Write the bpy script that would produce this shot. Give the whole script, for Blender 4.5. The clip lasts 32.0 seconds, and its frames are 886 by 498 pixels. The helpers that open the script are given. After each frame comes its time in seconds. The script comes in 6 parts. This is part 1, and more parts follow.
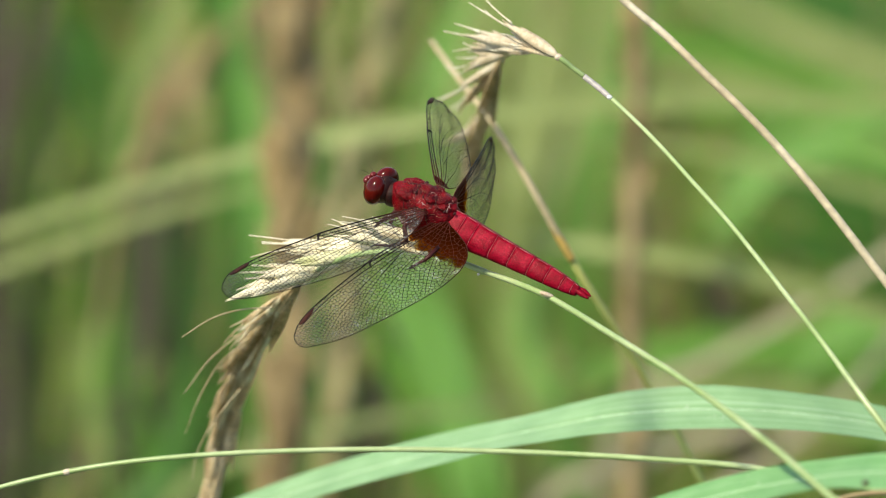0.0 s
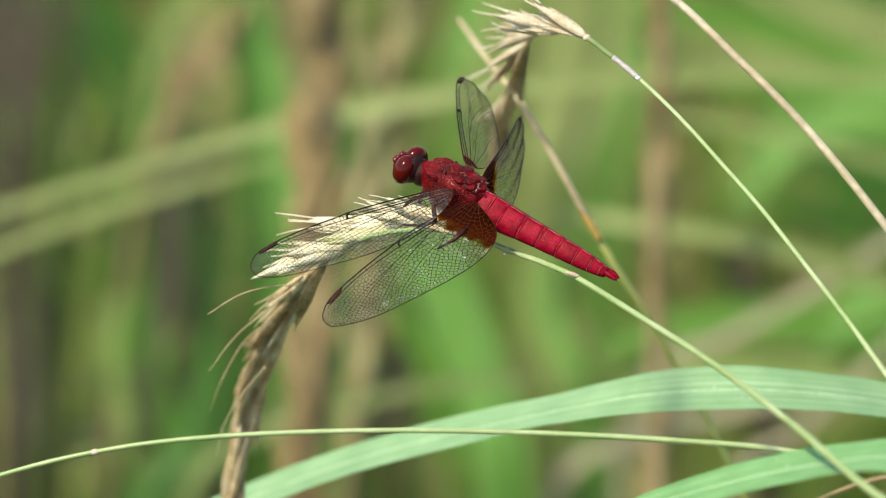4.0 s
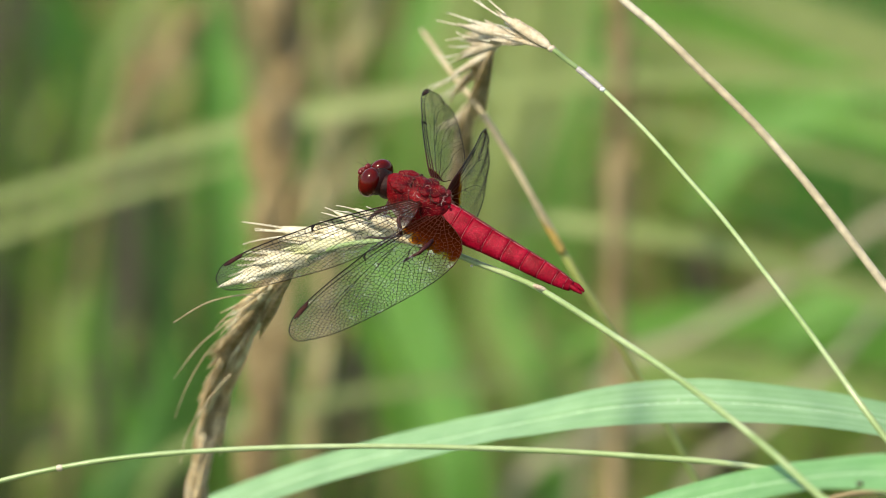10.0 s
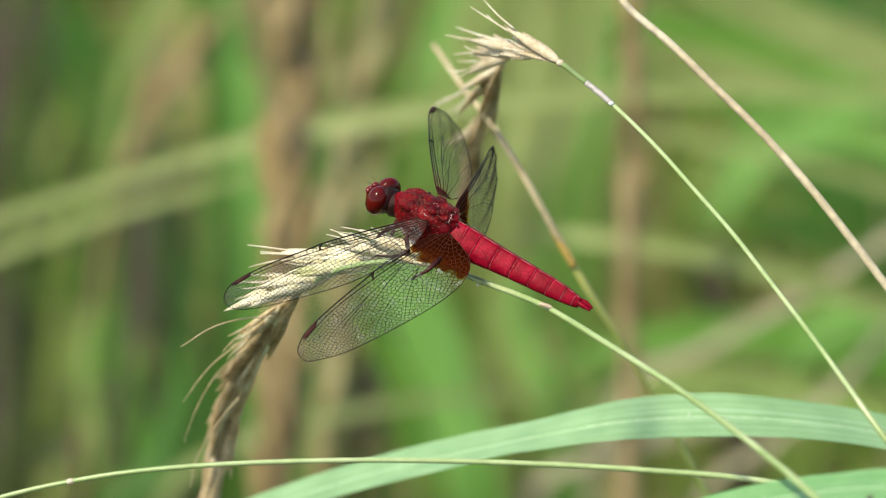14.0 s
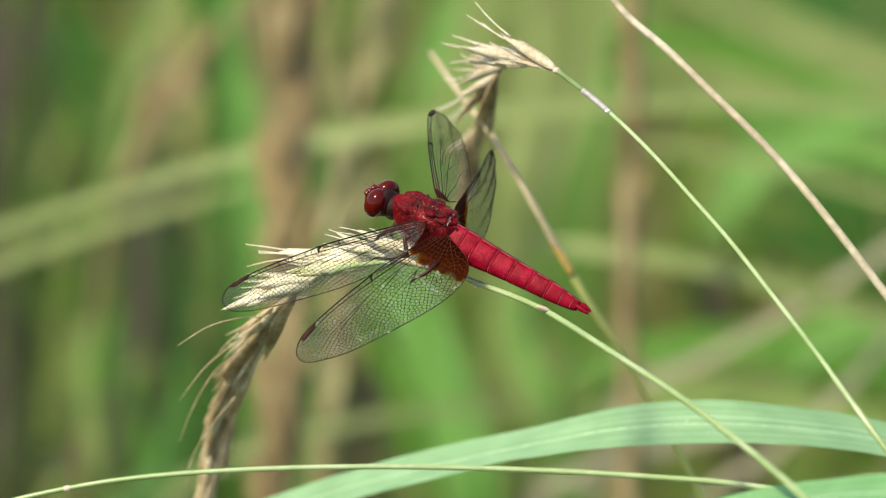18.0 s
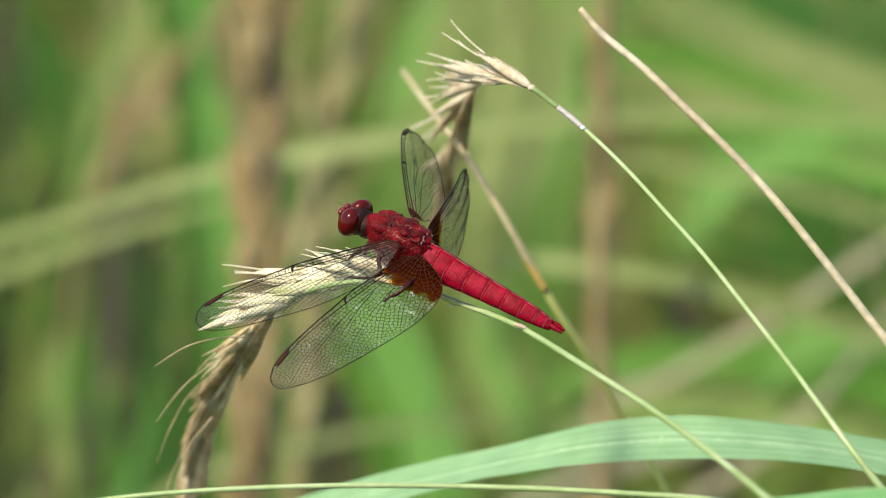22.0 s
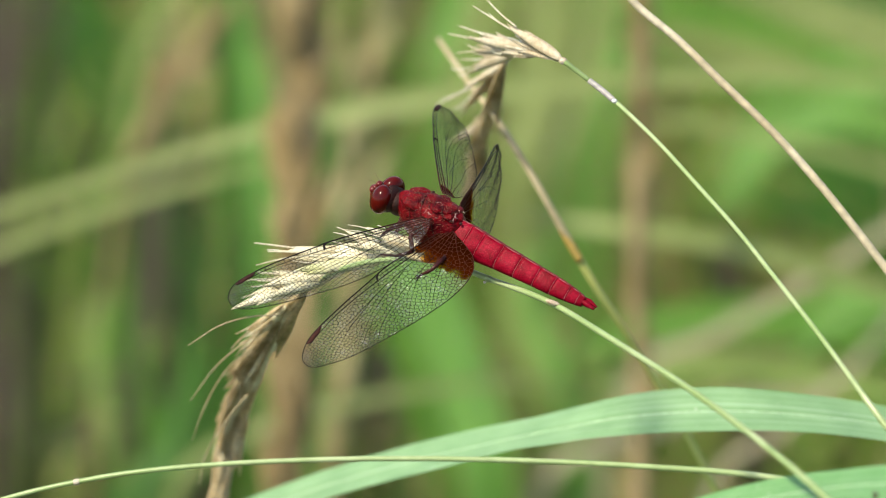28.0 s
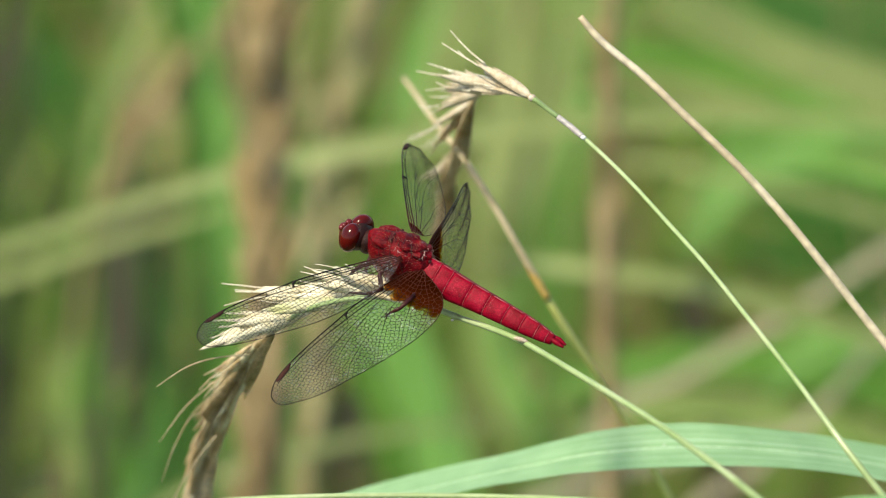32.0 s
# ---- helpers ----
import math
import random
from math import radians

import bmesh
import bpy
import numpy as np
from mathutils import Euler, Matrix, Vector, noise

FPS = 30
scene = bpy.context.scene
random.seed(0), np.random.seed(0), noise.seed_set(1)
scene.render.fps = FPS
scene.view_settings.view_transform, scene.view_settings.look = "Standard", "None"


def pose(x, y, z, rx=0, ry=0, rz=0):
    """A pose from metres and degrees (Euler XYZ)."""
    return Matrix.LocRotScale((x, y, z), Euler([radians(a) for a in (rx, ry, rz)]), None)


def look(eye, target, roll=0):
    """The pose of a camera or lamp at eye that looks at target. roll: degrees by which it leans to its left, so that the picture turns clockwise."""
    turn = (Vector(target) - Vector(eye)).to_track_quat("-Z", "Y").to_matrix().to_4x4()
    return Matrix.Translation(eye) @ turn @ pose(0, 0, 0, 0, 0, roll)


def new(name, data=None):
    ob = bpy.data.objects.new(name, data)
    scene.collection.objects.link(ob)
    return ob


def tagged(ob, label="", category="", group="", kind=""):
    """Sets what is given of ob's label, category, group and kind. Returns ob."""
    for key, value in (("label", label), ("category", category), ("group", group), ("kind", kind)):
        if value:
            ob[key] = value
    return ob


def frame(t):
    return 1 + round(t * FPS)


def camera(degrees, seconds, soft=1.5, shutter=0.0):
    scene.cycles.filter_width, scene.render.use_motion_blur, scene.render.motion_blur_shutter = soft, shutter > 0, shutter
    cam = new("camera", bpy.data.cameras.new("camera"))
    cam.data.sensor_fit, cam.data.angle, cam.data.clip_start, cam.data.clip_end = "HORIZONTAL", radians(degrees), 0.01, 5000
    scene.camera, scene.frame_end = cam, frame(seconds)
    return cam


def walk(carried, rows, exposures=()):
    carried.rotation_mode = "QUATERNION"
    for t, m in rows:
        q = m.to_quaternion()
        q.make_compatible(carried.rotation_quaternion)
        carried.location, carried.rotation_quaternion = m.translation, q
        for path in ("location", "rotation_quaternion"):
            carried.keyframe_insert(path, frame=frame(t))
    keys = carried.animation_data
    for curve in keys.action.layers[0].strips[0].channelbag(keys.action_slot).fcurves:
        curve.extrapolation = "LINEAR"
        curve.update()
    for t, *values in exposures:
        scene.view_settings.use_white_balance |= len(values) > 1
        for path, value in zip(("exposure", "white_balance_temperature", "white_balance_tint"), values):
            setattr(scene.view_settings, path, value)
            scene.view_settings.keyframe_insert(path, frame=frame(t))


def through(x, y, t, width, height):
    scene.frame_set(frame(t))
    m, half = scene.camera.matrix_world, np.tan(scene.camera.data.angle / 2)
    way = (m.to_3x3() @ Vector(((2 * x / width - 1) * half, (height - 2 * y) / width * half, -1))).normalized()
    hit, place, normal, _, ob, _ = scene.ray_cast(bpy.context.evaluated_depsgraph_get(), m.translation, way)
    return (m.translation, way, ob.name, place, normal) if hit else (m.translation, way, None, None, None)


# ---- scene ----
FOCUS = (0.0, 0.0, 0.6)
SLOPE = 20.0
# The plan frame: x right, y up the slope, z towards the viewer; the perch is its origin.
PLAN = pose(*FOCUS, 90.0 - SLOPE, 0, 0)
START = PLAN @ pose(0, 0, 1.2)


def shot(right, up, tilt, turn, lean):
    """The hand-held camera: millimetres and degrees from its first pose."""
    return START @ pose(right / 1000, up / 1000, 0, tilt, turn, lean)


cam = camera(6.58, 32.0, soft=0.8)
cam.data.dof.use_dof = True
cam.data.dof.focus_distance = 1.203
cam.data.dof.aperture_fstop = 22.0
walk(cam, [
    (0.0, shot(-0.0, 0.0, -0.003, 0.000, 0.00)),
    (0.5, shot(-0.7, 0.8, -0.148, 0.009, 0.05)),
    (1.0, shot(-0.9, 0.9, -0.214, 0.058, 0.04)),
    (1.5, shot(-1.2, 1.5, -0.258, 0.121, 0.10)),
    (2.0, shot(-1.1, 1.7, -0.269, 0.204, 0.11)),
    (2.5, shot(-1.3, 2.0, -0.277, 0.234, 0.07)),
    (3.0, shot(-1.5, 2.3, -0.288, 0.205, 0.05)),
    (3.5, shot(-1.7, 3.2, -0.332, 0.168, 0.10)),
    (5.5, shot(-2.1, 3.3, -0.132, -0.000, 0.11)),
    (6.0, shot(-2.3, 3.9, -0.187, -0.061, 0.09)),
    (6.5, shot(-2.7, 4.5, -0.276, -0.127, 0.10)),
    (7.0, shot(-3.2, 5.3, -0.327, -0.164, 0.12)),
    (7.5, shot(-3.6, 5.9, -0.328, -0.195, 0.07)),
    (8.0, shot(-3.2, 6.2, -0.314, -0.165, 0.08)),
    (8.5, shot(-3.6, 7.1, -0.334, -0.154, 0.07)),
    (9.0, shot(-4.4, 8.3, -0.401, -0.186, 0.11)),
    (9.5, shot(-4.2, 9.1, -0.459, -0.230, 0.22)),
    (10.0, shot(-4.6, 8.9, -0.460, -0.271, 0.13)),
    (10.5, shot(-3.8, 8.2, -0.395, -0.183, 0.10)),
    (11.0, shot(-2.9, 8.1, -0.312, -0.057, 0.19)),
    (11.5, shot(-2.5, 8.3, -0.231, 0.025, 0.25)),
    (12.0, shot(-3.0, 9.0, -0.231, 0.016, 0.23)),
    (12.5, shot(-3.2, 9.4, -0.295, -0.025, 0.19)),
    (13.0, shot(-3.4, 9.2, -0.363, -0.086, 0.18)),
    (13.5, shot(-3.5, 8.6, -0.362, -0.121, 0.14)),
    (14.0, shot(-3.6, 8.8, -0.351, -0.144, 0.16)),
    (14.5, shot(-3.8, 9.4, -0.393, -0.186, 0.19)),
    (16.5, shot(-2.1, 8.0, -0.439, -0.201, 0.26)),
    (17.0, shot(-1.5, 7.5, -0.351, -0.164, 0.20)),
    (17.5, shot(-2.0, 7.3, -0.272, -0.136, 0.07)),
    (18.0, shot(-2.3, 7.1, -0.220, -0.106, 0.09)),
    (18.5, shot(-1.9, 6.9, -0.203, -0.112, 0.17)),
    (19.0, shot(-1.2, 6.6, -0.162, -0.141, 0.18)),
    (19.5, shot(-1.4, 5.4, -0.046, -0.216, 0.05)),
    (20.0, shot(-0.8, 4.6, 0.079, -0.259, -0.18)),
    (20.5, shot(-0.4, 4.4, 0.144, -0.261, -0.31)),
    (21.0, shot(-0.7, 4.6, 0.133, -0.205, -0.27)),
    (21.5, shot(-1.6, 5.6, 0.044, -0.202, -0.28)),
    (22.0, shot(-3.5, 7.9, -0.122, -0.358, -0.38)),
    (22.5, shot(-5.0, 10.3, -0.330, -0.575, -0.41)),
    (23.0, shot(-5.4, 12.6, -0.597, -0.679, -0.24)),
    (23.5, shot(-3.3, 12.6, -0.722, -0.423, -0.15)),
    (24.0, shot(-1.6, 11.1, -0.627, -0.027, -0.19)),
    (24.5, shot(-1.5, 10.6, -0.497, 0.183, -0.16)),
    (25.0, shot(-1.5, 11.4, -0.482, 0.238, -0.00)),
    (25.5, shot(-2.8, 12.7, -0.576, 0.163, 0.04)),
    (27.5, shot(-1.8, 13.1, -0.648, 0.034, -0.18)),
    (28.0, shot(-1.3, 13.1, -0.575, -0.000, -0.22)),
    (28.5, shot(-0.9, 12.9, -0.542, -0.076, -0.33)),
    (29.0, shot(-0.7, 11.8, -0.472, -0.148, -0.41)),
    (29.5, shot(-0.5, 10.4, -0.331, -0.178, -0.46)),
    (30.0, shot(-0.5, 9.2, -0.185, -0.169, -0.51)),
    (30.5, shot(-0.4, 8.4, -0.088, -0.144, -0.63)),
    (31.0, shot(-0.4, 9.0, -0.078, -0.136, -0.56)),
    (31.5, shot(-0.6, 9.9, -0.113, -0.174, -0.55)),
    (32.0, shot(-0.8, 10.4, -0.171, -0.226, -0.66)),
], exposures=[(0.0, 0.58, 7300, 5), (32.0, 0.58, 7300, 5)])

# ---- light ----
SUN_UP, SUN_SIDE = 55.0, 234.0      # degrees: elevation, and bearing clockwise from +y
world = bpy.data.worlds.new("sky")
scene.world = world
world.use_nodes = True
wn = world.node_tree.nodes
sky = wn.new("ShaderNodeTexSky")
sky.sky_type = 'NISHITA'
sky.sun_disc = False
sky.sun_elevation, sky.sun_rotation = radians(SUN_UP), radians(SUN_SIDE)
world.node_tree.links.new(sky.outputs[0], wn["Background"].inputs[0])
wn["Background"].inputs[1].default_value = 0.15
sun = new("sun", bpy.data.lights.new("sun", 'SUN'))
sun.data.energy, sun.data.angle, sun.data.color = 3.4, radians(5.0), (1.0, 0.94, 0.79)
sun_way = Vector((math.sin(radians(SUN_SIDE)) * math.cos(radians(SUN_UP)),
                  math.cos(radians(SUN_SIDE)) * math.cos(radians(SUN_UP)), math.sin(radians(SUN_UP))))
sun.matrix_world = look(sun_way * 5, (0, 0, 0))


# ---- materials ----
def material(name, rough=0.6, spec=0.4):
    m = bpy.data.materials.new(name)
    m.use_nodes = True
    b = m.node_tree.nodes["Principled BSDF"]
    b.inputs["Roughness"].default_value = rough
    b.inputs["Specular IOR Level"].default_value = spec
    return m, m.node_tree, b


def node(tree, kind, **values):
    n = tree.nodes.new(kind)
    for k, v in values.items():
        n.inputs[k.replace("_", " ")].default_value = v
    return n


def ramp(tree, fac, stops):
    r = tree.nodes.new("ShaderNodeValToRGB")
    e = r.color_ramp.elements
    while len(e) < len(stops):
        e.new(0.5)
    for i, (p, c) in enumerate(stops):
        e[i].position, e[i].color = p, (*c, 1)
    tree.links.new(fac, r.inputs[0])
    return r.outputs[0]


def mixed(tree, fac, a, b, how='MIX'):
    m = tree.nodes.new("ShaderNodeMix")
    m.data_type, m.blend_type = 'RGBA', how
    for value, slot in ((fac, 0), (a, 6), (b, 7)):
        if isinstance(value, (float, int)):
            m.inputs[slot].default_value = value
        elif isinstance(value, tuple):
            m.inputs[slot].default_value = (*value, 1)
        else:
            tree.links.new(value, m.inputs[slot])
    return m.outputs[2]


def grain(tree, scale, detail=4.0, coords="Object", stretch=(1, 1, 1)):
    tc = tree.nodes.new("ShaderNodeTexCoord")
    mp = tree.nodes.new("ShaderNodeMapping")
    mp.inputs["Scale"].default_value = stretch
    tree.links.new(tc.outputs[coords], mp.inputs[0])
    n = node(tree, "ShaderNodeTexNoise", Scale=scale, Detail=detail)
    tree.links.new(mp.outputs[0], n.inputs[0])
    return n.outputs[0]


def bumped(tree, bsdf, height, strength, distance):
    b = node(tree, "ShaderNodeBump", Strength=strength, Distance=distance)
    tree.links.new(height, b.inputs["Height"])
    tree.links.new(b.outputs[0], bsdf.inputs["Normal"])


def shine_through(t, b, col, share):
    """Lets light shine through a thin, dry or green surface."""
    tr = t.nodes.new("ShaderNodeBsdfTranslucent")
    t.links.new(col, tr.inputs[0])
    mix = t.nodes.new("ShaderNodeMixShader")
    mix.inputs[0].default_value = share
    t.links.new(b.outputs[0], mix.inputs[1])
    t.links.new(tr.outputs[0], mix.inputs[2])
    t.links.new(mix.outputs[0], t.nodes["Material Output"].inputs[0])


def blotched(name, c1, c2, c3, scale, rough=0.6, spec=0.4, fine=6.0, relief=0.0, coords="Object", stretch=(1, 1, 1), vary=0.0, fleck=(0.72, 1.15), through=0.0):
    """Three colours in large blotches, over a fine grain."""
    m, t, b = material(name, rough, spec)
    big = grain(t, scale, 3, coords, stretch)
    small = grain(t, scale * fine, 5, coords, stretch)
    col = ramp(t, big, [(0.32, c1), (0.5, c2), (0.68, c3)])
    dim = ramp(t, small, [(0.3, (fleck[0],) * 3), (0.7, (fleck[1],) * 3)])
    col = mixed(t, 1.0, col, dim, 'MULTIPLY')
    if vary:
        info = t.nodes.new("ShaderNodeObjectInfo")
        shade = ramp(t, info.outputs["Random"], [(0, (1 - vary,) * 3), (1, (1 + vary,) * 3)])
        col = mixed(t, 1.0, col, shade, 'MULTIPLY')
    t.links.new(col, b.inputs["Base Color"])
    if relief:
        bumped(t, b, small, 0.6, relief)
    if through:
        shine_through(t, b, col, through)
    return m


def thin_leaf(name, base, vein, pale, rough=0.45, through=0.3, lines=26.0):
    """A grass blade: lengthwise veins across UV x, blotches along UV y, light shining through."""
    m, t, b = material(name, rough, 0.5)
    tc = t.nodes.new("ShaderNodeTexCoord")
    sep = t.nodes.new("ShaderNodeSeparateXYZ")
    t.links.new(tc.outputs["UV"], sep.inputs[0])
    mp = t.nodes.new("ShaderNodeMapping")
    mp.inputs["Scale"].default_value = (lines, 0.25, 1)
    t.links.new(tc.outputs["UV"], mp.inputs[0])
    streak = node(t, "ShaderNodeTexNoise", Scale=1.0, Detail=3.0)
    t.links.new(mp.outputs[0], streak.inputs[0])
    mp2 = t.nodes.new("ShaderNodeMapping")
    mp2.inputs["Scale"].default_value = (1.5, 2.2, 1)
    t.links.new(tc.outputs["UV"], mp2.inputs[0])
    blotch = node(t, "ShaderNodeTexNoise", Scale=1.6, Detail=4.0)
    t.links.new(mp2.outputs[0], blotch.inputs[0])
    col = ramp(t, streak.outputs[0], [(0.36, vein), (0.5, base), (0.66, pale)])
    tone = ramp(t, blotch.outputs[0], [(0.3, (0.82, 0.86, 0.82)), (0.7, (1.12, 1.08, 1.1))])
    col = mixed(t, 1.0, col, tone, 'MULTIPLY')
    # the midrib is a pale line
    off = node(t, "ShaderNodeMath")
    off.operation = 'SUBTRACT'
    off.inputs[1].default_value = 0.5
    t.links.new(sep.outputs[0], off.inputs[0])
    mag = t.nodes.new("ShaderNodeMath")
    mag.operation = 'ABSOLUTE'
    t.links.new(off.outputs[0], mag.inputs[0])
    rib = ramp(t, mag.outputs[0], [(0.0, (1, 1, 1)), (0.035, (0, 0, 0))])
    specks = grain(t, 900.0, 2)
    dots = ramp(t, specks, [(0.70, (0, 0, 0)), (0.76, (1, 1, 1))])
    col = mixed(t, rib, col, pale)
    col = mixed(t, mixed(t, 0.6, (0, 0, 0), dots), col, (0.62, 0.68, 0.58))
    t.links.new(col, b.inputs["Base Color"])
    bumped(t, b, streak.outputs[0], 0.5, 0.0003)
    tr = t.nodes.new("ShaderNodeBsdfTranslucent")
    t.links.new(col, tr.inputs[0])
    mix = t.nodes.new("ShaderNodeMixShader")
    mix.inputs[0].default_value = through
    t.links.new(b.outputs[0], mix.inputs[1])
    t.links.new(tr.outputs[0], mix.inputs[2])
    t.links.new(mix.outputs[0], t.nodes["Material Output"].inputs[0])
    return m


def island_mix(name, stops, rough=0.55, through=0.25):
    """Many blades in one mesh, each with its own colour."""
    m, t, b = material(name, rough, 0.4)
    geo = t.nodes.new("ShaderNodeNewGeometry")
    col = ramp(t, geo.outputs["Random Per Island"], stops)
    col = mixed(t, 1.0, col, ramp(t, grain(t, 60.0, 3), [(0.3, (0.7, 0.7, 0.7)), (0.7, (1.2, 1.2, 1.2))]), 'MULTIPLY')
    t.links.new(col, b.inputs["Base Color"])
    tr = t.nodes.new("ShaderNodeBsdfTranslucent")
    t.links.new(col, tr.inputs[0])
    mix = t.nodes.new("ShaderNodeMixShader")
    mix.inputs[0].default_value = through
    t.links.new(b.outputs[0], mix.inputs[1])
    t.links.new(tr.outputs[0], mix.inputs[2])
    t.links.new(mix.outputs[0], t.nodes["Material Output"].inputs[0])
    return m


STEM_GREEN = blotched("stem_green", (0.25, 0.35, 0.13), (0.31, 0.41, 0.18), (0.39, 0.47, 0.25), 90.0, 0.32, 0.5, 8.0, 0.00005, fleck=(0.9, 1.06))
STEM_PALE = blotched("stem_pale", (0.34, 0.31, 0.31), (0.42, 0.39, 0.38), (0.36, 0.31, 0.33), 160.0, 0.5, 0.4, 8.0, 0.0001)
STEM_YELLOW = blotched("stem_yellow", (0.34, 0.42, 0.12), (0.44, 0.46, 0.14), (0.36, 0.46, 0.16), 40.0, 0.5, 0.4, 8.0, fleck=(0.9, 1.06))
STRAW = blotched("straw", (0.52, 0.41, 0.27), (0.63, 0.53, 0.37), (0.70, 0.61, 0.47), 70.0, 0.5, 0.4, 9.0, 0.0001)
STRAW_MID = blotched("straw_tan", (0.44, 0.35, 0.20), (0.54, 0.44, 0.27), (0.62, 0.52, 0.35), 60.0, 0.6, 0.3, 7.0)
STEM_ORANGE = blotched("stem_orange", (0.42, 0.28, 0.08), (0.52, 0.33, 0.09), (0.50, 0.40, 0.13), 120.0, 0.5, 0.4, 7.0)
STRAW_FAR = blotched("straw_in_the_back", (0.22, 0.165, 0.078), (0.30, 0.23, 0.12), (0.38, 0.30, 0.165), 22.0, 0.7, 0.2, 6.0, vary=0.12)
HUSK_FAR = blotched("husk_in_the_back", (0.21, 0.15, 0.068), (0.295, 0.215, 0.105), (0.38, 0.29, 0.155), 60.0, 0.7, 0.2, 6.0, vary=0.2)
HUSK_PALE = blotched("husk_pale_green", (0.20, 0.20, 0.09), (0.28, 0.27, 0.13), (0.36, 0.33, 0.18), 60.0, 0.7, 0.2, 6.0, vary=0.2)
NODE_BROWN = blotched("node_brown", (0.34, 0.20, 0.13), (0.50, 0.38, 0.28), (0.62, 0.53, 0.42), 700.0, 0.5, 0.4)
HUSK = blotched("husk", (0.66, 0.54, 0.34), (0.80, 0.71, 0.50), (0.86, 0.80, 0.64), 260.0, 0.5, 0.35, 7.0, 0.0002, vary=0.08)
HUSK_DRY = blotched("husk_dry", (0.45, 0.35, 0.23), (0.58, 0.48, 0.34), (0.66, 0.58, 0.45), 260.0, 0.5, 0.3, 7.0, 0.0002, vary=0.12)
HUSK_GREEN = blotched("husk_green", (0.46, 0.49, 0.20), (0.60, 0.58, 0.32), (0.74, 0.69, 0.48), 260.0, 0.5, 0.35, 7.0, 0.0002, vary=0.1)
HUSK_BROWN = blotched("husk_brown", (0.50, 0.37, 0.20), (0.70, 0.56, 0.34), (0.84, 0.73, 0.52), 200.0, 0.6, 0.3, 7.0, 0.0002, vary=0.18, through=0.45)
AWN = blotched("awn", (0.56, 0.48, 0.34), (0.66, 0.60, 0.46), (0.72, 0.68, 0.56), 300.0, 0.45, 0.4)
AWN_BROWN = blotched("awn_brown", (0.46, 0.35, 0.19), (0.56, 0.44, 0.27), (0.64, 0.53, 0.35), 300.0, 0.5, 0.3)
LEAF = thin_leaf("leaf_blue_green", (0.29, 0.50, 0.26), (0.25, 0.45, 0.22), (0.36, 0.56, 0.34), 0.45, 0.28)
LEAF_FRONT = thin_leaf("leaf_fresh_green", (0.20, 0.43, 0.17), (0.15, 0.36, 0.12), (0.28, 0.50, 0.25), 0.45, 0.28, 18.0)
RIB_PALE = blotched("rib_pale", (0.44, 0.64, 0.40), (0.50, 0.68, 0.46), (0.42, 0.62, 0.36), 200.0, 0.5, 0.4)
RED_DARK = blotched("thorax_red", (0.055, 0.001, 0.003), (0.15, 0.001, 0.005), (0.235, 0.002, 0.008), 520.0, 0.34, 0.12, 6.0, 0.00045, fleck=(0.35, 1.25))
EYE_RED = blotched("eye_red", (0.050, 0.003, 0.002), (0.090, 0.004, 0.003), (0.040, 0.003, 0.002), 220.0, 0.16, 0.22, 30.0)
FACE_RED = blotched("face_red", (0.09, 0.004, 0.005), (0.14, 0.006, 0.008), (0.10, 0.005, 0.006), 500.0, 0.30, 0.4, 8.0)
# pale colour that paints the highlights of the thorax ridges
GLINT = blotched("ridge_glint", (0.22, 0.09, 0.09), (0.36, 0.22, 0.21), (0.20, 0.05, 0.05), 900.0, 0.22, 0.6)
EYE_UNDER = blotched("eye_under", (0.010, 0.005, 0.004), (0.030, 0.006, 0.005), (0.012, 0.005, 0.004), 700.0, 0.5, 0.2, 6.0, 0.0003)
LEG = blotched("leg", (0.025, 0.006, 0.006), (0.055, 0.010, 0.009), (0.03, 0.012, 0.010), 500.0, 0.35, 0.25)
HAIR = blotched("hair", (0.40, 0.20, 0.09), (0.55, 0.38, 0.20), (0.45, 0.16, 0.08), 500.0, 0.5, 0.4)
RIDGE = blotched("ridge_pink", (0.30, 0.03, 0.045), (0.46, 0.16, 0.17), (0.30, 0.03, 0.04), 700.0, 0.6, 0.2)
STIGMA = blotched("stigma_brown", (0.030, 0.012, 0.010), (0.055, 0.020, 0.015), (0.025, 0.010, 0.010), 300.0, 0.6, 0.1)
DROP = blotched("droplet_white", (0.7, 0.7, 0.68), (0.8, 0.8, 0.78), (0.75, 0.75, 0.72), 300.0, 0.2, 0.5)
SNAIL = blotched("speck_brown", (0.05, 0.03, 0.02), (0.10, 0.06, 0.04), (0.06, 0.04, 0.03), 900.0, 0.4, 0.5)


def abdomen_material():
    """Crimson with fine whitish flecks and darker pores."""
    m, t, b = material("abdomen_crimson", 0.42, 0.07)
    col = ramp(t, grain(t, 420.0, 3), [(0.32, (0.15, 0.001, 0.008)), (0.5, (0.225, 0.001, 0.014)), (0.68, (0.31, 0.003, 0.024))])
    fine = grain(t, 4200.0, 3)
    col = mixed(t, 1.0, col, ramp(t, fine, [(0.32, (0.62, 0.62, 0.62)), (0.62, (1.12, 1.12, 1.12))]), 'MULTIPLY')
    flecks = ramp(t, grain(t, 5200.0, 2), [(0.58, (0, 0, 0)), (0.72, (0.22, 0.22, 0.22))])
    dust = ramp(t, grain(t, 380.0, 4), [(0.40, (0.15, 0.15, 0.15)), (0.66, (1, 1, 1))])
    col = mixed(t, mixed(t, 1.0, flecks, dust, 'MULTIPLY'), col, (0.55, 0.20, 0.24))
    t.links.new(col, b.inputs["Base Color"])
    bumped(t, b, fine, 0.6, 0.00008)
    return m


RED = abdomen_material()


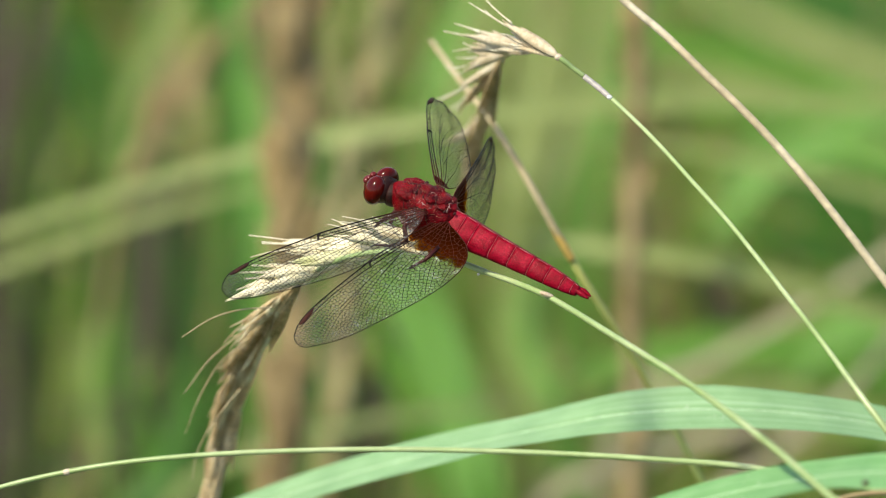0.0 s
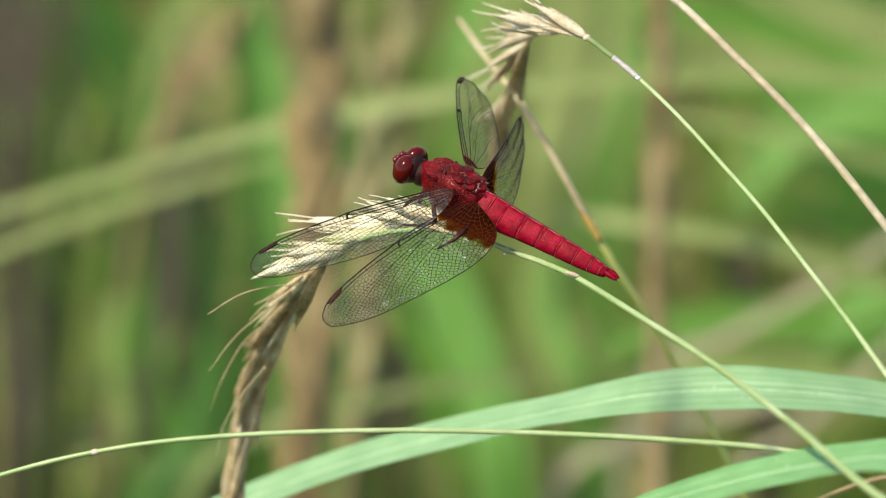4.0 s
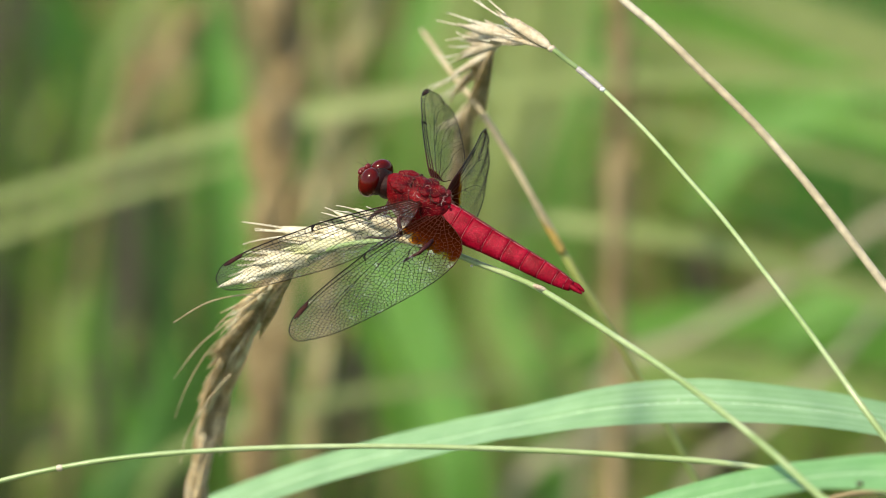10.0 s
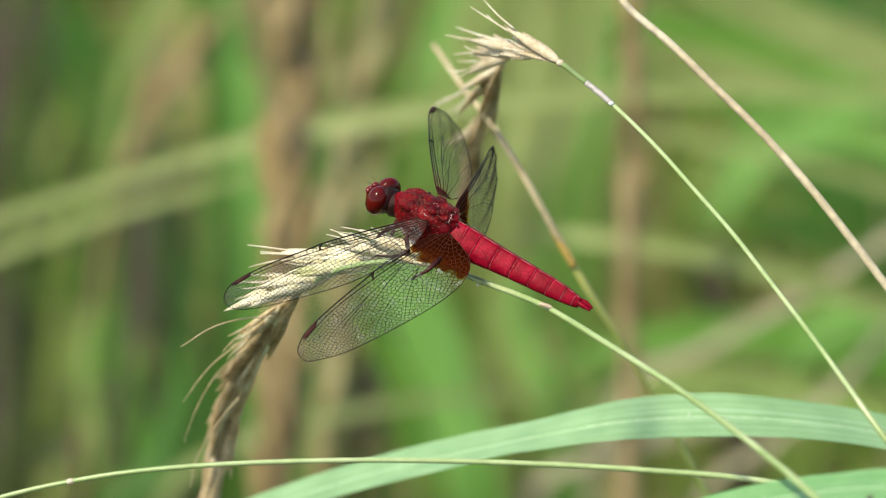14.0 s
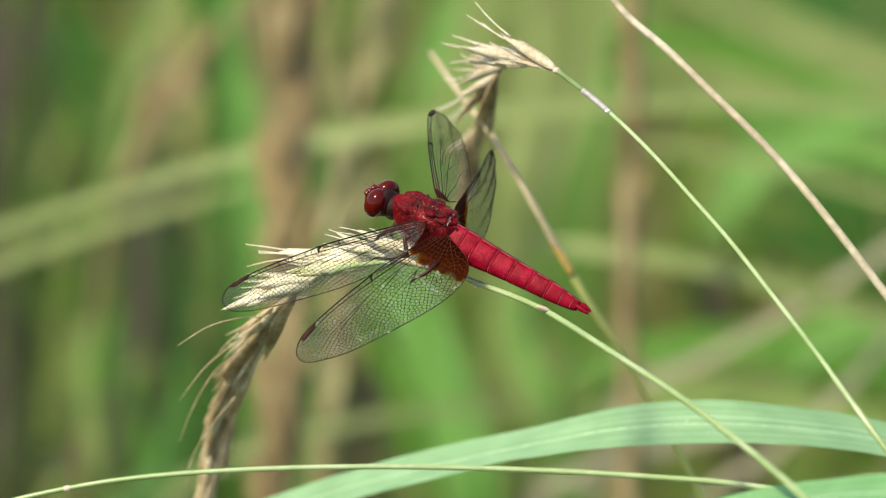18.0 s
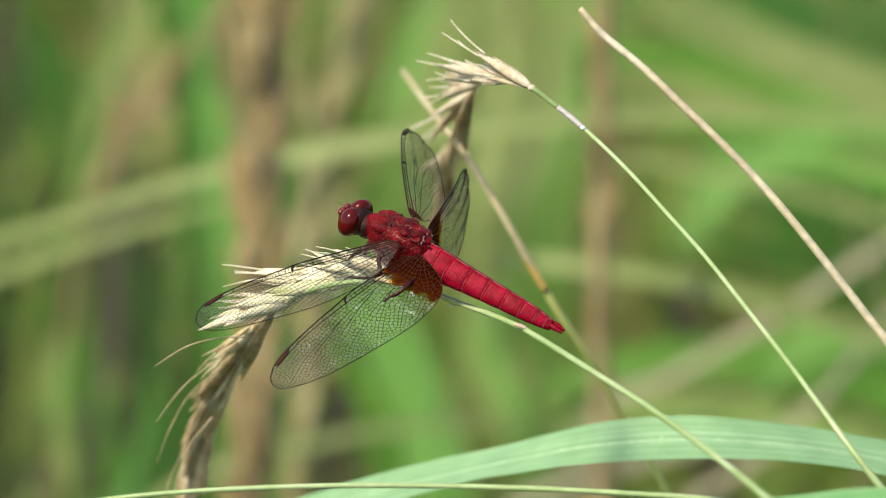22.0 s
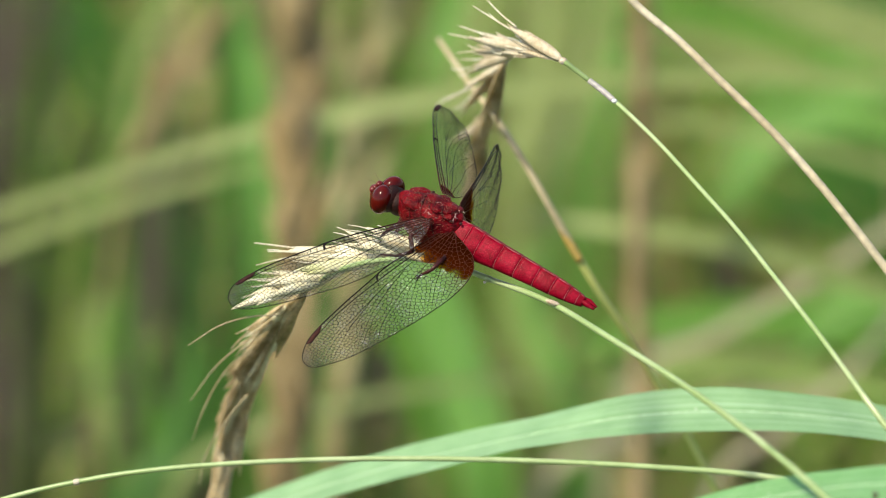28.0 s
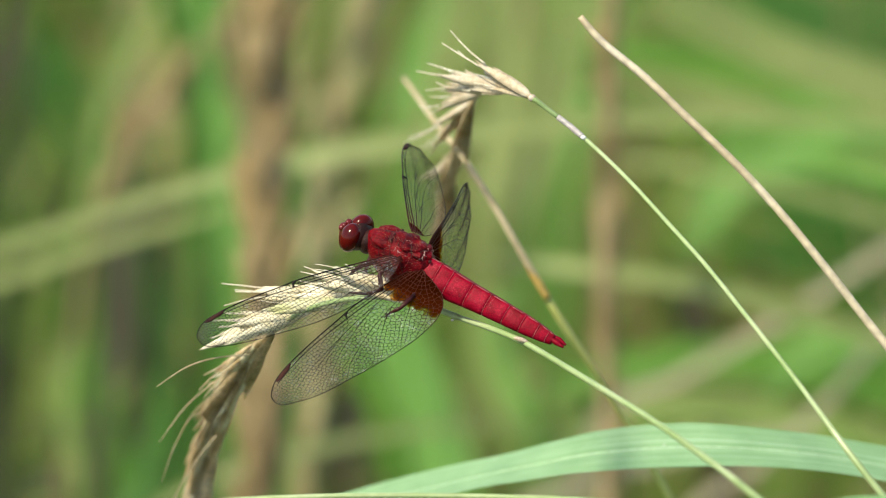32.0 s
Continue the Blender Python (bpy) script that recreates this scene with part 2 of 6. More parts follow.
def vein_material():
    """Blackish veins, rust red at the wing's base."""
    m, t, b = material("wing_vein", 0.45, 0.15)
    tc = t.nodes.new("ShaderNodeTexCoord")
    sep = t.nodes.new("ShaderNodeSeparateXYZ")
    t.links.new(tc.outputs["Object"], sep.inputs[0])
    mr = node(t, "ShaderNodeMapRange")
    mr.inputs[1].default_value, mr.inputs[2].default_value = 0.001, 0.009
    t.links.new(sep.outputs[0], mr.inputs[0])
    col = ramp(t, mr.outputs[0], [(0.0, (0.045, 0.007, 0.005)), (0.55, (0.040, 0.008, 0.005)), (1.0, (0.014, 0.010, 0.009))])
    t.links.new(col, b.inputs["Base Color"])
    return m


def membrane_material(name, amber_reach, amber_back, cloud=1.0):
    """Clear film with a weak gloss; amber at the base, with a ragged edge."""
    m, t, b = material(name, 0.3, 0.5)
    t.nodes.remove(b)
    tc = t.nodes.new("ShaderNodeTexCoord")
    mp = t.nodes.new("ShaderNodeMapping")
    mp.inputs["Scale"].default_value = (1 / amber_reach, 1 / amber_back, 1)
    t.links.new(tc.outputs["Object"], mp.inputs[0])
    ln = t.nodes.new("ShaderNodeVectorMath")
    ln.operation = 'LENGTH'
    t.links.new(mp.outputs[0], ln.inputs[0])
    rag = grain(t, 520.0, 3)
    add = t.nodes.new("ShaderNodeMath")
    add.operation = 'MULTIPLY_ADD'
    add.inputs[1].default_value = 0.6
    t.links.new(rag, add.inputs[0])
    t.links.new(ln.outputs["Value"], add.inputs[2])
    reach = t.nodes.new("ShaderNodeMath")
    reach.operation = 'MULTIPLY'
    reach.inputs[1].default_value = 0.5
    t.links.new(add.outputs[0], reach.inputs[0])
    amber = ramp(t, reach.outputs[0], [(0.37, (0.035, 0.005, 0.001)), (0.54, (0.10, 0.014, 0.001)), (0.61, (0.48, 0.14, 0.010)), (0.635, (0.80, 0.50, 0.12)), (0.66, (0.985, 0.99, 0.985))])
    clear = t.nodes.new("ShaderNodeBsdfTransparent")
    t.links.new(amber, clear.inputs[0])
    stain = t.nodes.new("ShaderNodeBsdfDiffuse")
    stain.inputs[0].default_value = (0.13, 0.020, 0.002, 1)
    share = ramp(t, reach.outputs[0], [(0.36, (0.12, 0.12, 0.12)), (0.55, (0.22, 0.22, 0.22)), (0.64, (0, 0, 0))])
    body = t.nodes.new("ShaderNodeMixShader")
    t.links.new(share, body.inputs[0])
    t.links.new(clear.outputs[0], body.inputs[1])
    t.links.new(stain.outputs[0], body.inputs[2])
    gl = node(t, "ShaderNodeBsdfGlossy", Roughness=0.24)
    gl.inputs[0].default_value = (0.95, 0.97, 1.0, 1)
    wrinkle = grain(t, 650.0, 4)
    bp = node(t, "ShaderNodeBump", Strength=1.0, Distance=0.0014)
    t.links.new(wrinkle, bp.inputs["Height"])
    t.links.new(bp.outputs[0], gl.inputs["Normal"])
    patch = ramp(t, grain(t, 900.0, 3), [(0.46, (0.008, 0.008, 0.008)), (0.58, (0.03, 0.03, 0.03)), (0.72, (0.12, 0.12, 0.12))])
    # gloss and whitish haze strengthen towards the root, for the glints there
    sep = t.nodes.new("ShaderNodeSeparateXYZ")
    t.links.new(tc.outputs["Object"], sep.inputs[0])
    span = node(t, "ShaderNodeMapRange")
    span.inputs[1].default_value, span.inputs[2].default_value = 0.004, 0.020
    span.inputs[3].default_value, span.inputs[4].default_value = 1.0, 0.5
    t.links.new(sep.outputs[0], span.inputs[0])
    patch = mixed(t, 1.0, patch, span.outputs[0], 'MULTIPLY')
    mix = t.nodes.new("ShaderNodeMixShader")
    bare = ramp(t, reach.outputs[0], [(0.62, (0, 0, 0)), (0.67, (1, 1, 1))])
    t.links.new(mixed(t, 1.0, patch, bare, 'MULTIPLY'), mix.inputs[0])
    t.links.new(body.outputs[0], mix.inputs[1])
    t.links.new(gl.outputs[0], mix.inputs[2])
    # the film's own scatter, whitened further to paint in the sky's silvery sheen
    milk = t.nodes.new("ShaderNodeBsdfDiffuse")
    milk.inputs[0].default_value = (0.86, 0.89, 0.88, 1)
    dull = ramp(t, grain(t, 620.0, 5), [(0.42, (0.02, 0.02, 0.02)), (0.56, (0.045, 0.045, 0.045)), (0.70, (0.15, 0.15, 0.15))])
    haze = t.nodes.new("ShaderNodeMixShader")
    dull = mixed(t, 1.0, mixed(t, 1.0, dull, span.outputs[0], 'MULTIPLY'), (2.0, 2.0, 2.0), 'MULTIPLY')
    t.links.new(mixed(t, 1.0, mixed(t, 1.0, dull, bare, 'MULTIPLY'), (cloud, cloud, cloud), 'MULTIPLY'), haze.inputs[0])
    t.links.new(mix.outputs[0], haze.inputs[1])
    glow = t.nodes.new("ShaderNodeBsdfTranslucent")
    glow.inputs[0].default_value = (0.86, 0.89, 0.88, 1)
    both = t.nodes.new("ShaderNodeMixShader")
    t.links.new(milk.outputs[0], both.inputs[1])
    t.links.new(glow.outputs[0], both.inputs[2])
    t.links.new(both.outputs[0], haze.inputs[2])
    t.links.new(haze.outputs[0], t.nodes["Material Output"].inputs[0])
    return m


VEIN = vein_material()
FILM_FORE = membrane_material("film_forewing", 0.0008, 0.0010, 0.75)
FILM_FORE_FAR = membrane_material("film_far_forewing", 0.0030, 0.0034, 0.7)
FILM_HIND_FAR = membrane_material("film_far_hindwing", 0.0065, 0.0085, 0.7)
FILM_HIND = membrane_material("film_hindwing", 0.0068, 0.0135, 0.75)


# ---- mesh helpers ----
class Geo:
    """Vertices, faces and UVs gathered for one mesh (metres)."""

    def __init__(self):
        self.v, self.f, self.uv = [], [], []

    def face(self, ids, uvs=None):
        self.f.append(tuple(ids))
        self.uv.append(uvs or [(0.0, 0.0)] * len(ids))

    def mesh(self, name, smooth=True):
        me = bpy.data.meshes.new(name)
        me.from_pydata([tuple(p) for p in self.v], [], self.f)
        layer = me.uv_layers.new(name="uv")
        flat = [c for uvs in self.uv for uv in uvs for c in uv]
        layer.data.foreach_set("uv", flat)
        if smooth:
            me.polygons.foreach_set("use_smooth", [True] * len(me.polygons))
        me.update()
        return me


def part(name, geo, mat, parent, label="", m=None):
    data = geo.mesh(name) if isinstance(geo, Geo) else geo
    if not data.materials:
        data.materials.append(mat)
    ob = new(name, data)
    ob.parent = parent
    if m is not None:
        ob.matrix_basis = m
    return tagged(ob, label) if label else ob


def mm(points):
    return [Vector(p) / 1000 for p in points]


def curve_through(points, steps=8):
    """A smooth line through the points, free of loops where they lie unevenly."""
    p = [Vector(q) for q in points]
    p = [p[0] * 2 - p[1]] + p + [p[-1] * 2 - p[-2]]
    out = []
    for i in range(1, len(p) - 2):
        a, b, c, d = p[i - 1:i + 3]
        ta = 0.0
        tb = ta + max((b - a).length, 1e-7) ** 0.5
        tc = tb + max((c - b).length, 1e-7) ** 0.5
        td = tc + max((d - c).length, 1e-7) ** 0.5
        for k in range(steps):
            t = tb + (tc - tb) * k / steps
            ab = a.lerp(b, (t - ta) / (tb - ta))
            bc = b.lerp(c, (t - tb) / (tc - tb))
            cd = c.lerp(d, (t - tc) / (td - tc))
            out.append(ab.lerp(bc, (t - ta) / (tc - ta)).lerp(bc.lerp(cd, (t - tb) / (td - tb)), (t - tb) / (tc - tb)))
    out.append(p[-2])
    return out


def along(values, n):
    """n values spread over the list."""
    return [float(v) for v in np.interp(np.linspace(0, len(values) - 1, n), range(len(values)), values)]


def sweep(geo, line, section, hint=(0, 0, 1), closed=True, caps=True):
    """Sweeps section(i) -> [(side, normal), ...] along the line; hint is the way the normal points."""
    start = len(geo.v)
    n = len(line)
    total = 0.0
    for i, p in enumerate(line):
        tan = (line[min(i + 1, n - 1)] - line[max(i - 1, 0)]).normalized()
        side = tan.cross(Vector(hint))
        if side.length < 1e-6:
            side = tan.cross(Vector((1, 0.1, 0)))
        side.normalize()
        nor = side.cross(tan)
        sec = section(i)
        for a, b in sec:
            geo.v.append(p + side * a + nor * b)
    k = len(sec)
    for i in range(n - 1):
        step = (line[i + 1] - line[i]).length
        for j in range(k if closed else k - 1):
            a, b = start + i * k + j, start + i * k + (j + 1) % k
            u0, u1 = j / k, (j + 1) / k
            y0, y1 = total * 100, (total + step) * 100
            geo.face((a, b, b + k, a + k), [(u0, y0), (u1, y0), (u1, y1), (u0, y1)])
        total += step
    if closed and caps:
        geo.face([start + j for j in reversed(range(k))])
        geo.face([start + (n - 1) * k + j for j in range(k)])
    return geo


def tube(geo, line, radii, sides=8, hint=(0, 0, 1), flat=1.0):
    r = along(radii, len(line))
    ring = [(math.cos(2 * math.pi * j / sides), math.sin(2 * math.pi * j / sides)) for j in range(sides)]
    return sweep(geo, line, lambda i: [(c * r[i], s * r[i] * flat) for c, s in ring], hint)


def blade(geo, line, widths, hint, fold=0.12, thick=0.00025):
    """A grass blade with a shallow V and a thin body; UV x runs 0..1 across it on either face."""
    w = along(widths, len(line))
    n = len(line)
    for down in (0, 1):
        start = len(geo.v)
        for i, p in enumerate(line):
            tan = (line[min(i + 1, n - 1)] - line[max(i - 1, 0)]).normalized()
            side = tan.cross(Vector(hint)).normalized()
            nor = side.cross(tan)
            for s, z, t in ((-1, fold, 0.1), (-0.5, fold * 0.35, 0.8), (0, 0, 1.0), (0.5, fold * 0.35, 0.8), (1, fold, 0.1)):
                geo.v.append(p + side * (s * w[i] / 2) + nor * (z * w[i] / 2 - thick * t * down))
        run = 0.0
        for i in range(n - 1):
            step = (line[i + 1] - line[i]).length
            for j in range(4):
                a = start + i * 5 + j
                ids = (a, a + 1, a + 6, a + 5)
                uv = [(j / 4, run * 40), ((j + 1) / 4, run * 40), ((j + 1) / 4, (run + step) * 40), (j / 4, (run + step) * 40)]
                geo.face(ids[::-1] if down else ids, uv[::-1] if down else uv)
            run += step
    return geo


def ball(geo, centre, radii, turn=None, nu=20, nv=14, rough=0.0, seed=0.0, scale=400.0):
    """An ellipsoid, crumpled by noise where rough is set (metres)."""
    start = len(geo.v)
    turn = turn or Matrix.Identity(3)
    for i in range(nv + 1):
        th = math.pi * i / nv
        for j in range(nu):
            ph = 2 * math.pi * j / nu
            d = Vector((math.sin(th) * math.cos(ph), math.sin(th) * math.sin(ph), math.cos(th)))
            p = turn @ Vector((d.x * radii[0], d.y * radii[1], d.z * radii[2]))
            if rough:
                p += p.normalized() * rough * noise.noise((Vector(centre) + p) * scale + Vector((seed, seed, seed)))
            geo.v.append(Vector(centre) + p)
    for i in range(nv):
        for j in range(nu):
            a, b = start + i * nu + j, start + i * nu + (j + 1) % nu
            geo.face((a, a + nu, b + nu, b))
    return geo


def thing(name, base, label, category, group=""):
    """An empty at its base, in the plan frame (mm); its parts are given from the plan's origin."""
    ob = new(name)
    ob.empty_display_size = 0.01
    ob.matrix_basis = PLAN @ Matrix.Translation(Vector(base) / 1000)
    return tagged(ob, label, category, group)


def local(points, base):
    return [(Vector(p) - Vector(base)) / 1000 for p in points]


def swayed(base, right, up, lean):
    """A plant's pose as the wind moves it: mm and degrees about the plan's origin."""
    return PLAN @ pose(right / 1000, up / 1000, 0, 0, 0, lean) @ Matrix.Translation(Vector(base) / 1000)


def to_ground(x, y, z):
    """The point of the plan (mm) on the ground below a plan point (mm)."""
    p = PLAN @ (Vector((x, y, z)) / 1000)
    q = PLAN.inverted() @ Vector((p.x, p.y, -0.01))
    return tuple(q * 1000)


# ---- ground ----
def ground_material():
    m, t, b = material("soil_and_litter", 0.9, 0.2)
    big = grain(t, 2.6, 4)
    mid = grain(t, 9.0, 5)
    fine = grain(t, 60.0, 6)
    # soil tones are darkened to stand in for shade on the ground
    soil = ramp(t, mid, [(0.3, (0.012, 0.011, 0.007)), (0.5, (0.032, 0.031, 0.016)), (0.7, (0.10, 0.088, 0.048))])
    moss = ramp(t, mid, [(0.3, (0.05, 0.10, 0.012)), (0.7, (0.14, 0.24, 0.03))])
    cover = ramp(t, big, [(0.50, (0, 0, 0)), (0.66, (1, 1, 1))])
    col = mixed(t, cover, soil, moss)
    col = mixed(t, 1.0, col, ramp(t, fine, [(0.3, (0.55, 0.55, 0.55)), (0.7, (1.3, 1.3, 1.3))]), 'MULTIPLY')
    t.links.new(col, b.inputs["Base Color"])
    bumped(t, b, fine, 0.8, 0.02)
    return m


def make_ground():
    g = Geo()
    rings = [0.0, 0.3, 0.6, 0.9, 1.2, 1.5, 1.8, 2.1, 2.4, 2.8, 3.3, 4, 5, 7, 10, 20, 60, 200, 700, 2500]
    sides = 64
    for r in rings:
        for k in range(sides):
            a = 2 * math.pi * k / sides
            x, y = r * math.cos(a), 1.6 + r * math.sin(a)
            h = 0.03 * noise.noise(Vector((x * 2.2, y * 2.2, 0.0))) if r < 30 else 0.0
            g.v.append(Vector((x, y, h)))
    for i in range(len(rings) - 1):
        for k in range(sides):
            a, b = i * sides + k, i * sides + (k + 1) % sides
            g.face((a, a + sides, b + sides, b))
    me = g.mesh("ground")
    me.materials.append(ground_material())
    return tagged(new("ground", me), "brown soil with dry litter and low green growth", "ground", kind="structure")


make_ground()


def grass_field(name, label, count, area, heights, widths, stops, lean, seed, through=0.3):
    """Loose blades over a stretch of ground (world metres): x0, x1, y0, y1."""
    rnd = random.Random(seed)
    g = Geo()
    for _ in range(count):
        x, y = rnd.uniform(area[0], area[1]), rnd.uniform(area[2], area[3])
        h, w = rnd.uniform(*heights), rnd.uniform(*widths)
        a = rnd.uniform(0, 2 * math.pi)
        d = Vector((math.cos(a), math.sin(a), 0)) * h * rnd.uniform(*lean)
        side = Vector((-math.sin(a + 0.6), math.cos(a + 0.6), 0)) * w / 2
        s = len(g.v)
        steps = 5
        for k in range(steps + 1):
            t = k / steps
            p = Vector((x, y, -0.01)) + d * t * t + Vector((0, 0, h * (t - 0.35 * t * t * (d.length / h))))
            ww = (1 - t ** 2.2) * 0.95 + 0.05
            g.v += [p - side * ww, p + side * ww]
        for k in range(steps):
            b = s + 2 * k
            g.face((b, b + 1, b + 3, b + 2))
    me = g.mesh(name)
    me.materials.append(island_mix(name, stops, through=through))
    return tagged(new(name, me), label, "grass", kind="stuff")


GREENS = [(0.0, (0.07, 0.16, 0.012)), (0.3, (0.13, 0.28, 0.025)), (0.6, (0.19, 0.36, 0.04)), (0.8, (0.27, 0.38, 0.08)), (1.0, (0.38, 0.32, 0.13))]
DRY = [(0.0, (0.28, 0.20, 0.09)), (0.5, (0.42, 0.33, 0.17)), (0.8, (0.50, 0.42, 0.24)), (1.0, (0.22, 0.28, 0.06))]
grass_field("low_grass", "low green grass blades blurred by distance", 1700, (-0.085, 0.24, 0.95, 2.3), (0.05, 0.18), (0.005, 0.012), GREENS, (0.2, 0.8), 3)
grass_field("low_grass", "low green grass blades blurred by distance", 1600, (0.24, 1.1, 0.85, 2.9), (0.05, 0.17), (0.005, 0.012), GREENS, (0.2, 0.8), 33)
grass_field("low_grass", "thin green grass blades on bare soil", 120, (-0.9, -0.10, 0.85, 2.9), (0.05, 0.15), (0.004, 0.010), GREENS, (0.2, 0.8), 8)
grass_field("low_grass", "low green grass blades on bare soil", 110, (-0.17, -0.085, 1.55, 2.1), (0.03, 0.10), (0.004, 0.010), GREENS, (0.3, 0.9), 18)
grass_field("tall_blades", "slender green blades standing in the back", 420, (-0.17, 0.26, 0.80, 1.5), (0.16, 0.34), (0.0018, 0.0034), GREENS, (0.1, 0.6), 41)
grass_field("far_grass", "green grass farther off across the ground", 5000, (-6, 6, 2.9, 9.0), (0.12, 0.35), (0.008, 0.02), GREENS, (0.2, 0.8), 4)
grass_field("side_grass", "green grass beside and behind the viewer's place", 2500, (-5, -0.9, -4, 2.9), (0.12, 0.35), (0.008, 0.02), GREENS, (0.2, 0.8), 5)
grass_field("side_grass", "green grass beside and behind the viewer's place", 2500, (1.1, 5, -4, 2.9), (0.12, 0.35), (0.008, 0.02), GREENS, (0.2, 0.8), 6)
grass_field("dry_grass", "dry straw-coloured blades lying in the grass", 320, (-0.12, 0.3, 0.95, 2.3), (0.08, 0.25), (0.004, 0.008), DRY, (0.8, 1.6), 7)
grass_field("dry_straw", "upright dry straws among the grass", 400, (-0.12, 0.4, 1.0, 2.4), (0.15, 0.40), (0.003, 0.006), DRY, (0.02, 0.3), 9)


# ---- plants in the back ----
def far_blade(points, widths, mat, label, hint=(0, 0.2, 1), fold=0.15, name="leaf"):
    base = to_ground(*points[0])
    ob = thing(name, base, label, "grass")
    line = curve_through(local([base] + points, base), 8)
    part("leaf_blade", blade(Geo(), line, [widths[0]] + widths, hint, fold), mat, ob)
    w = along([widths[0]] + widths, len(line))
    part("midrib", tube(Geo(), line, [x * 0.03 for x in w], 5), mat, ob)
    return ob


FAR_LEAF = thin_leaf("leaf_far_green", (0.13, 0.33, 0.035), (0.09, 0.26, 0.024), (0.19, 0.40, 0.06), 0.5, 0.4, 12.0)
FAR_LIME = thin_leaf("leaf_far_light", (0.22, 0.48, 0.10), (0.17, 0.40, 0.07), (0.30, 0.54, 0.16), 0.5, 0.4, 12.0)
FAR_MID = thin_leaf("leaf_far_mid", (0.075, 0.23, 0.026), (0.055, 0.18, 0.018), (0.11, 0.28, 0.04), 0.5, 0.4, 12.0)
# Brown and moss tones are darkened, and brown blades added, for the dark gaps.
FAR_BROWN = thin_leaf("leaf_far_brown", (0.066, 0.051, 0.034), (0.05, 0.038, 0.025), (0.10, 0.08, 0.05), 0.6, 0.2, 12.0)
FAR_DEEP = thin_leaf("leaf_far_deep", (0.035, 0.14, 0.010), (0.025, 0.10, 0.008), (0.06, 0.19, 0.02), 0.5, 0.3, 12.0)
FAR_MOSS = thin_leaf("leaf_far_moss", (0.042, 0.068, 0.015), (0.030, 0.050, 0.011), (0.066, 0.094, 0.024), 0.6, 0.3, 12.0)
FAR_TAN = thin_leaf("leaf_far_tan", (0.40, 0.36, 0.24), (0.34, 0.30, 0.19), (0.46, 0.42, 0.30), 0.6, 0.2, 12.0)
FAR_PALE = thin_leaf("leaf_far_pale", (0.29, 0.36, 0.115), (0.23, 0.29, 0.085), (0.36, 0.43, 0.17), 0.5, 0.3, 12.0)
FAR_OLIVE = thin_leaf("leaf_far_olive", (0.24, 0.36, 0.09), (0.19, 0.29, 0.065), (0.31, 0.42, 0.13), 0.6, 0.3, 12.0)


def husk_shape(length, width, rnd, bend=0.0):
    """One husk along +x from its base: a slim keeled boat with ribs, pointed."""
    g = Geo()
    prof = [(0.0, 0.30), (0.10, 0.70), (0.25, 0.96), (0.42, 1.0), (0.60, 0.82), (0.78, 0.50), (0.92, 0.20), (1.0, 0.04)]
    line = [Vector((t * length, bend * length * t * t, 0)) for t, _ in prof]
    rad = [w * width / 2 for _, w in prof]
    ring = [(math.cos(2 * math.pi * j / 12) * (1.0 if j % 2 else 0.84), math.sin(2 * math.pi * j / 12) * (1.0 if j % 2 else 0.84)) for j in range(12)]
    sweep(g, line, lambda i: [(c * rad[i], s * rad[i] * (0.7 if s < 0 else 0.9)) for c, s in ring])
    return g


def spikelet(parent, at, way, size, mat, awn_mat, rnd, husks=4, spread=0.28, awns=3, awn_len=1.0, curl=0.15, label="", slim=(0.19, 0.27)):
    """A tuft of overlapping husks, with its awns as a part of their own; mm in the thing's space."""
    way = Vector(way).normalized()
    g, a = Geo(), Geo()
    for k in range(husks):
        off = Vector((rnd.uniform(-1, 1), rnd.uniform(-1, 1), rnd.uniform(-0.7, 0.7))) * spread * (0.4 + 0.6 * (k > 0))
        d = (way + off).normalized()
        ln = size * rnd.uniform(0.75, 1.05) * (0.7 if k > 2 else 1.0)
        h = husk_shape(ln / 1000, ln * rnd.uniform(*slim) / 1000, rnd, rnd.uniform(-0.08, 0.08))
        q = d.to_track_quat('X', 'Z').to_matrix() @ Matrix.Rotation(rnd.uniform(0, 6.28), 3, 'X')
        base = (Vector(at) + way * size * 0.10 * k * rnd.uniform(0.2, 1.0)) / 1000
        s = len(g.v)
        g.v += [base + q @ v for v in h.v]
        for f, uv in zip(h.f, h.uv):
            g.face([s + i for i in f], uv)
        if k < awns:
            tip = base + d * ln / 1000 * 0.9
            al = size * awn_len * rnd.uniform(0.7, 1.15) / 1000
            c = Vector((rnd.uniform(-1, 1), rnd.uniform(-1, 1), rnd.uniform(-1, 1))) * curl
            pts = [tip + d * al * t + c * al * t * t for t in (0, 0.35, 0.7, 1.0)]
            tube(a, curve_through(pts, 4), [0.00017, 0.00013, 0.00008], 5)
    sp = part("spikelet", g, mat, parent, label)
    if a.v:
        part("awn", a, awn_mat, sp)
    return sp


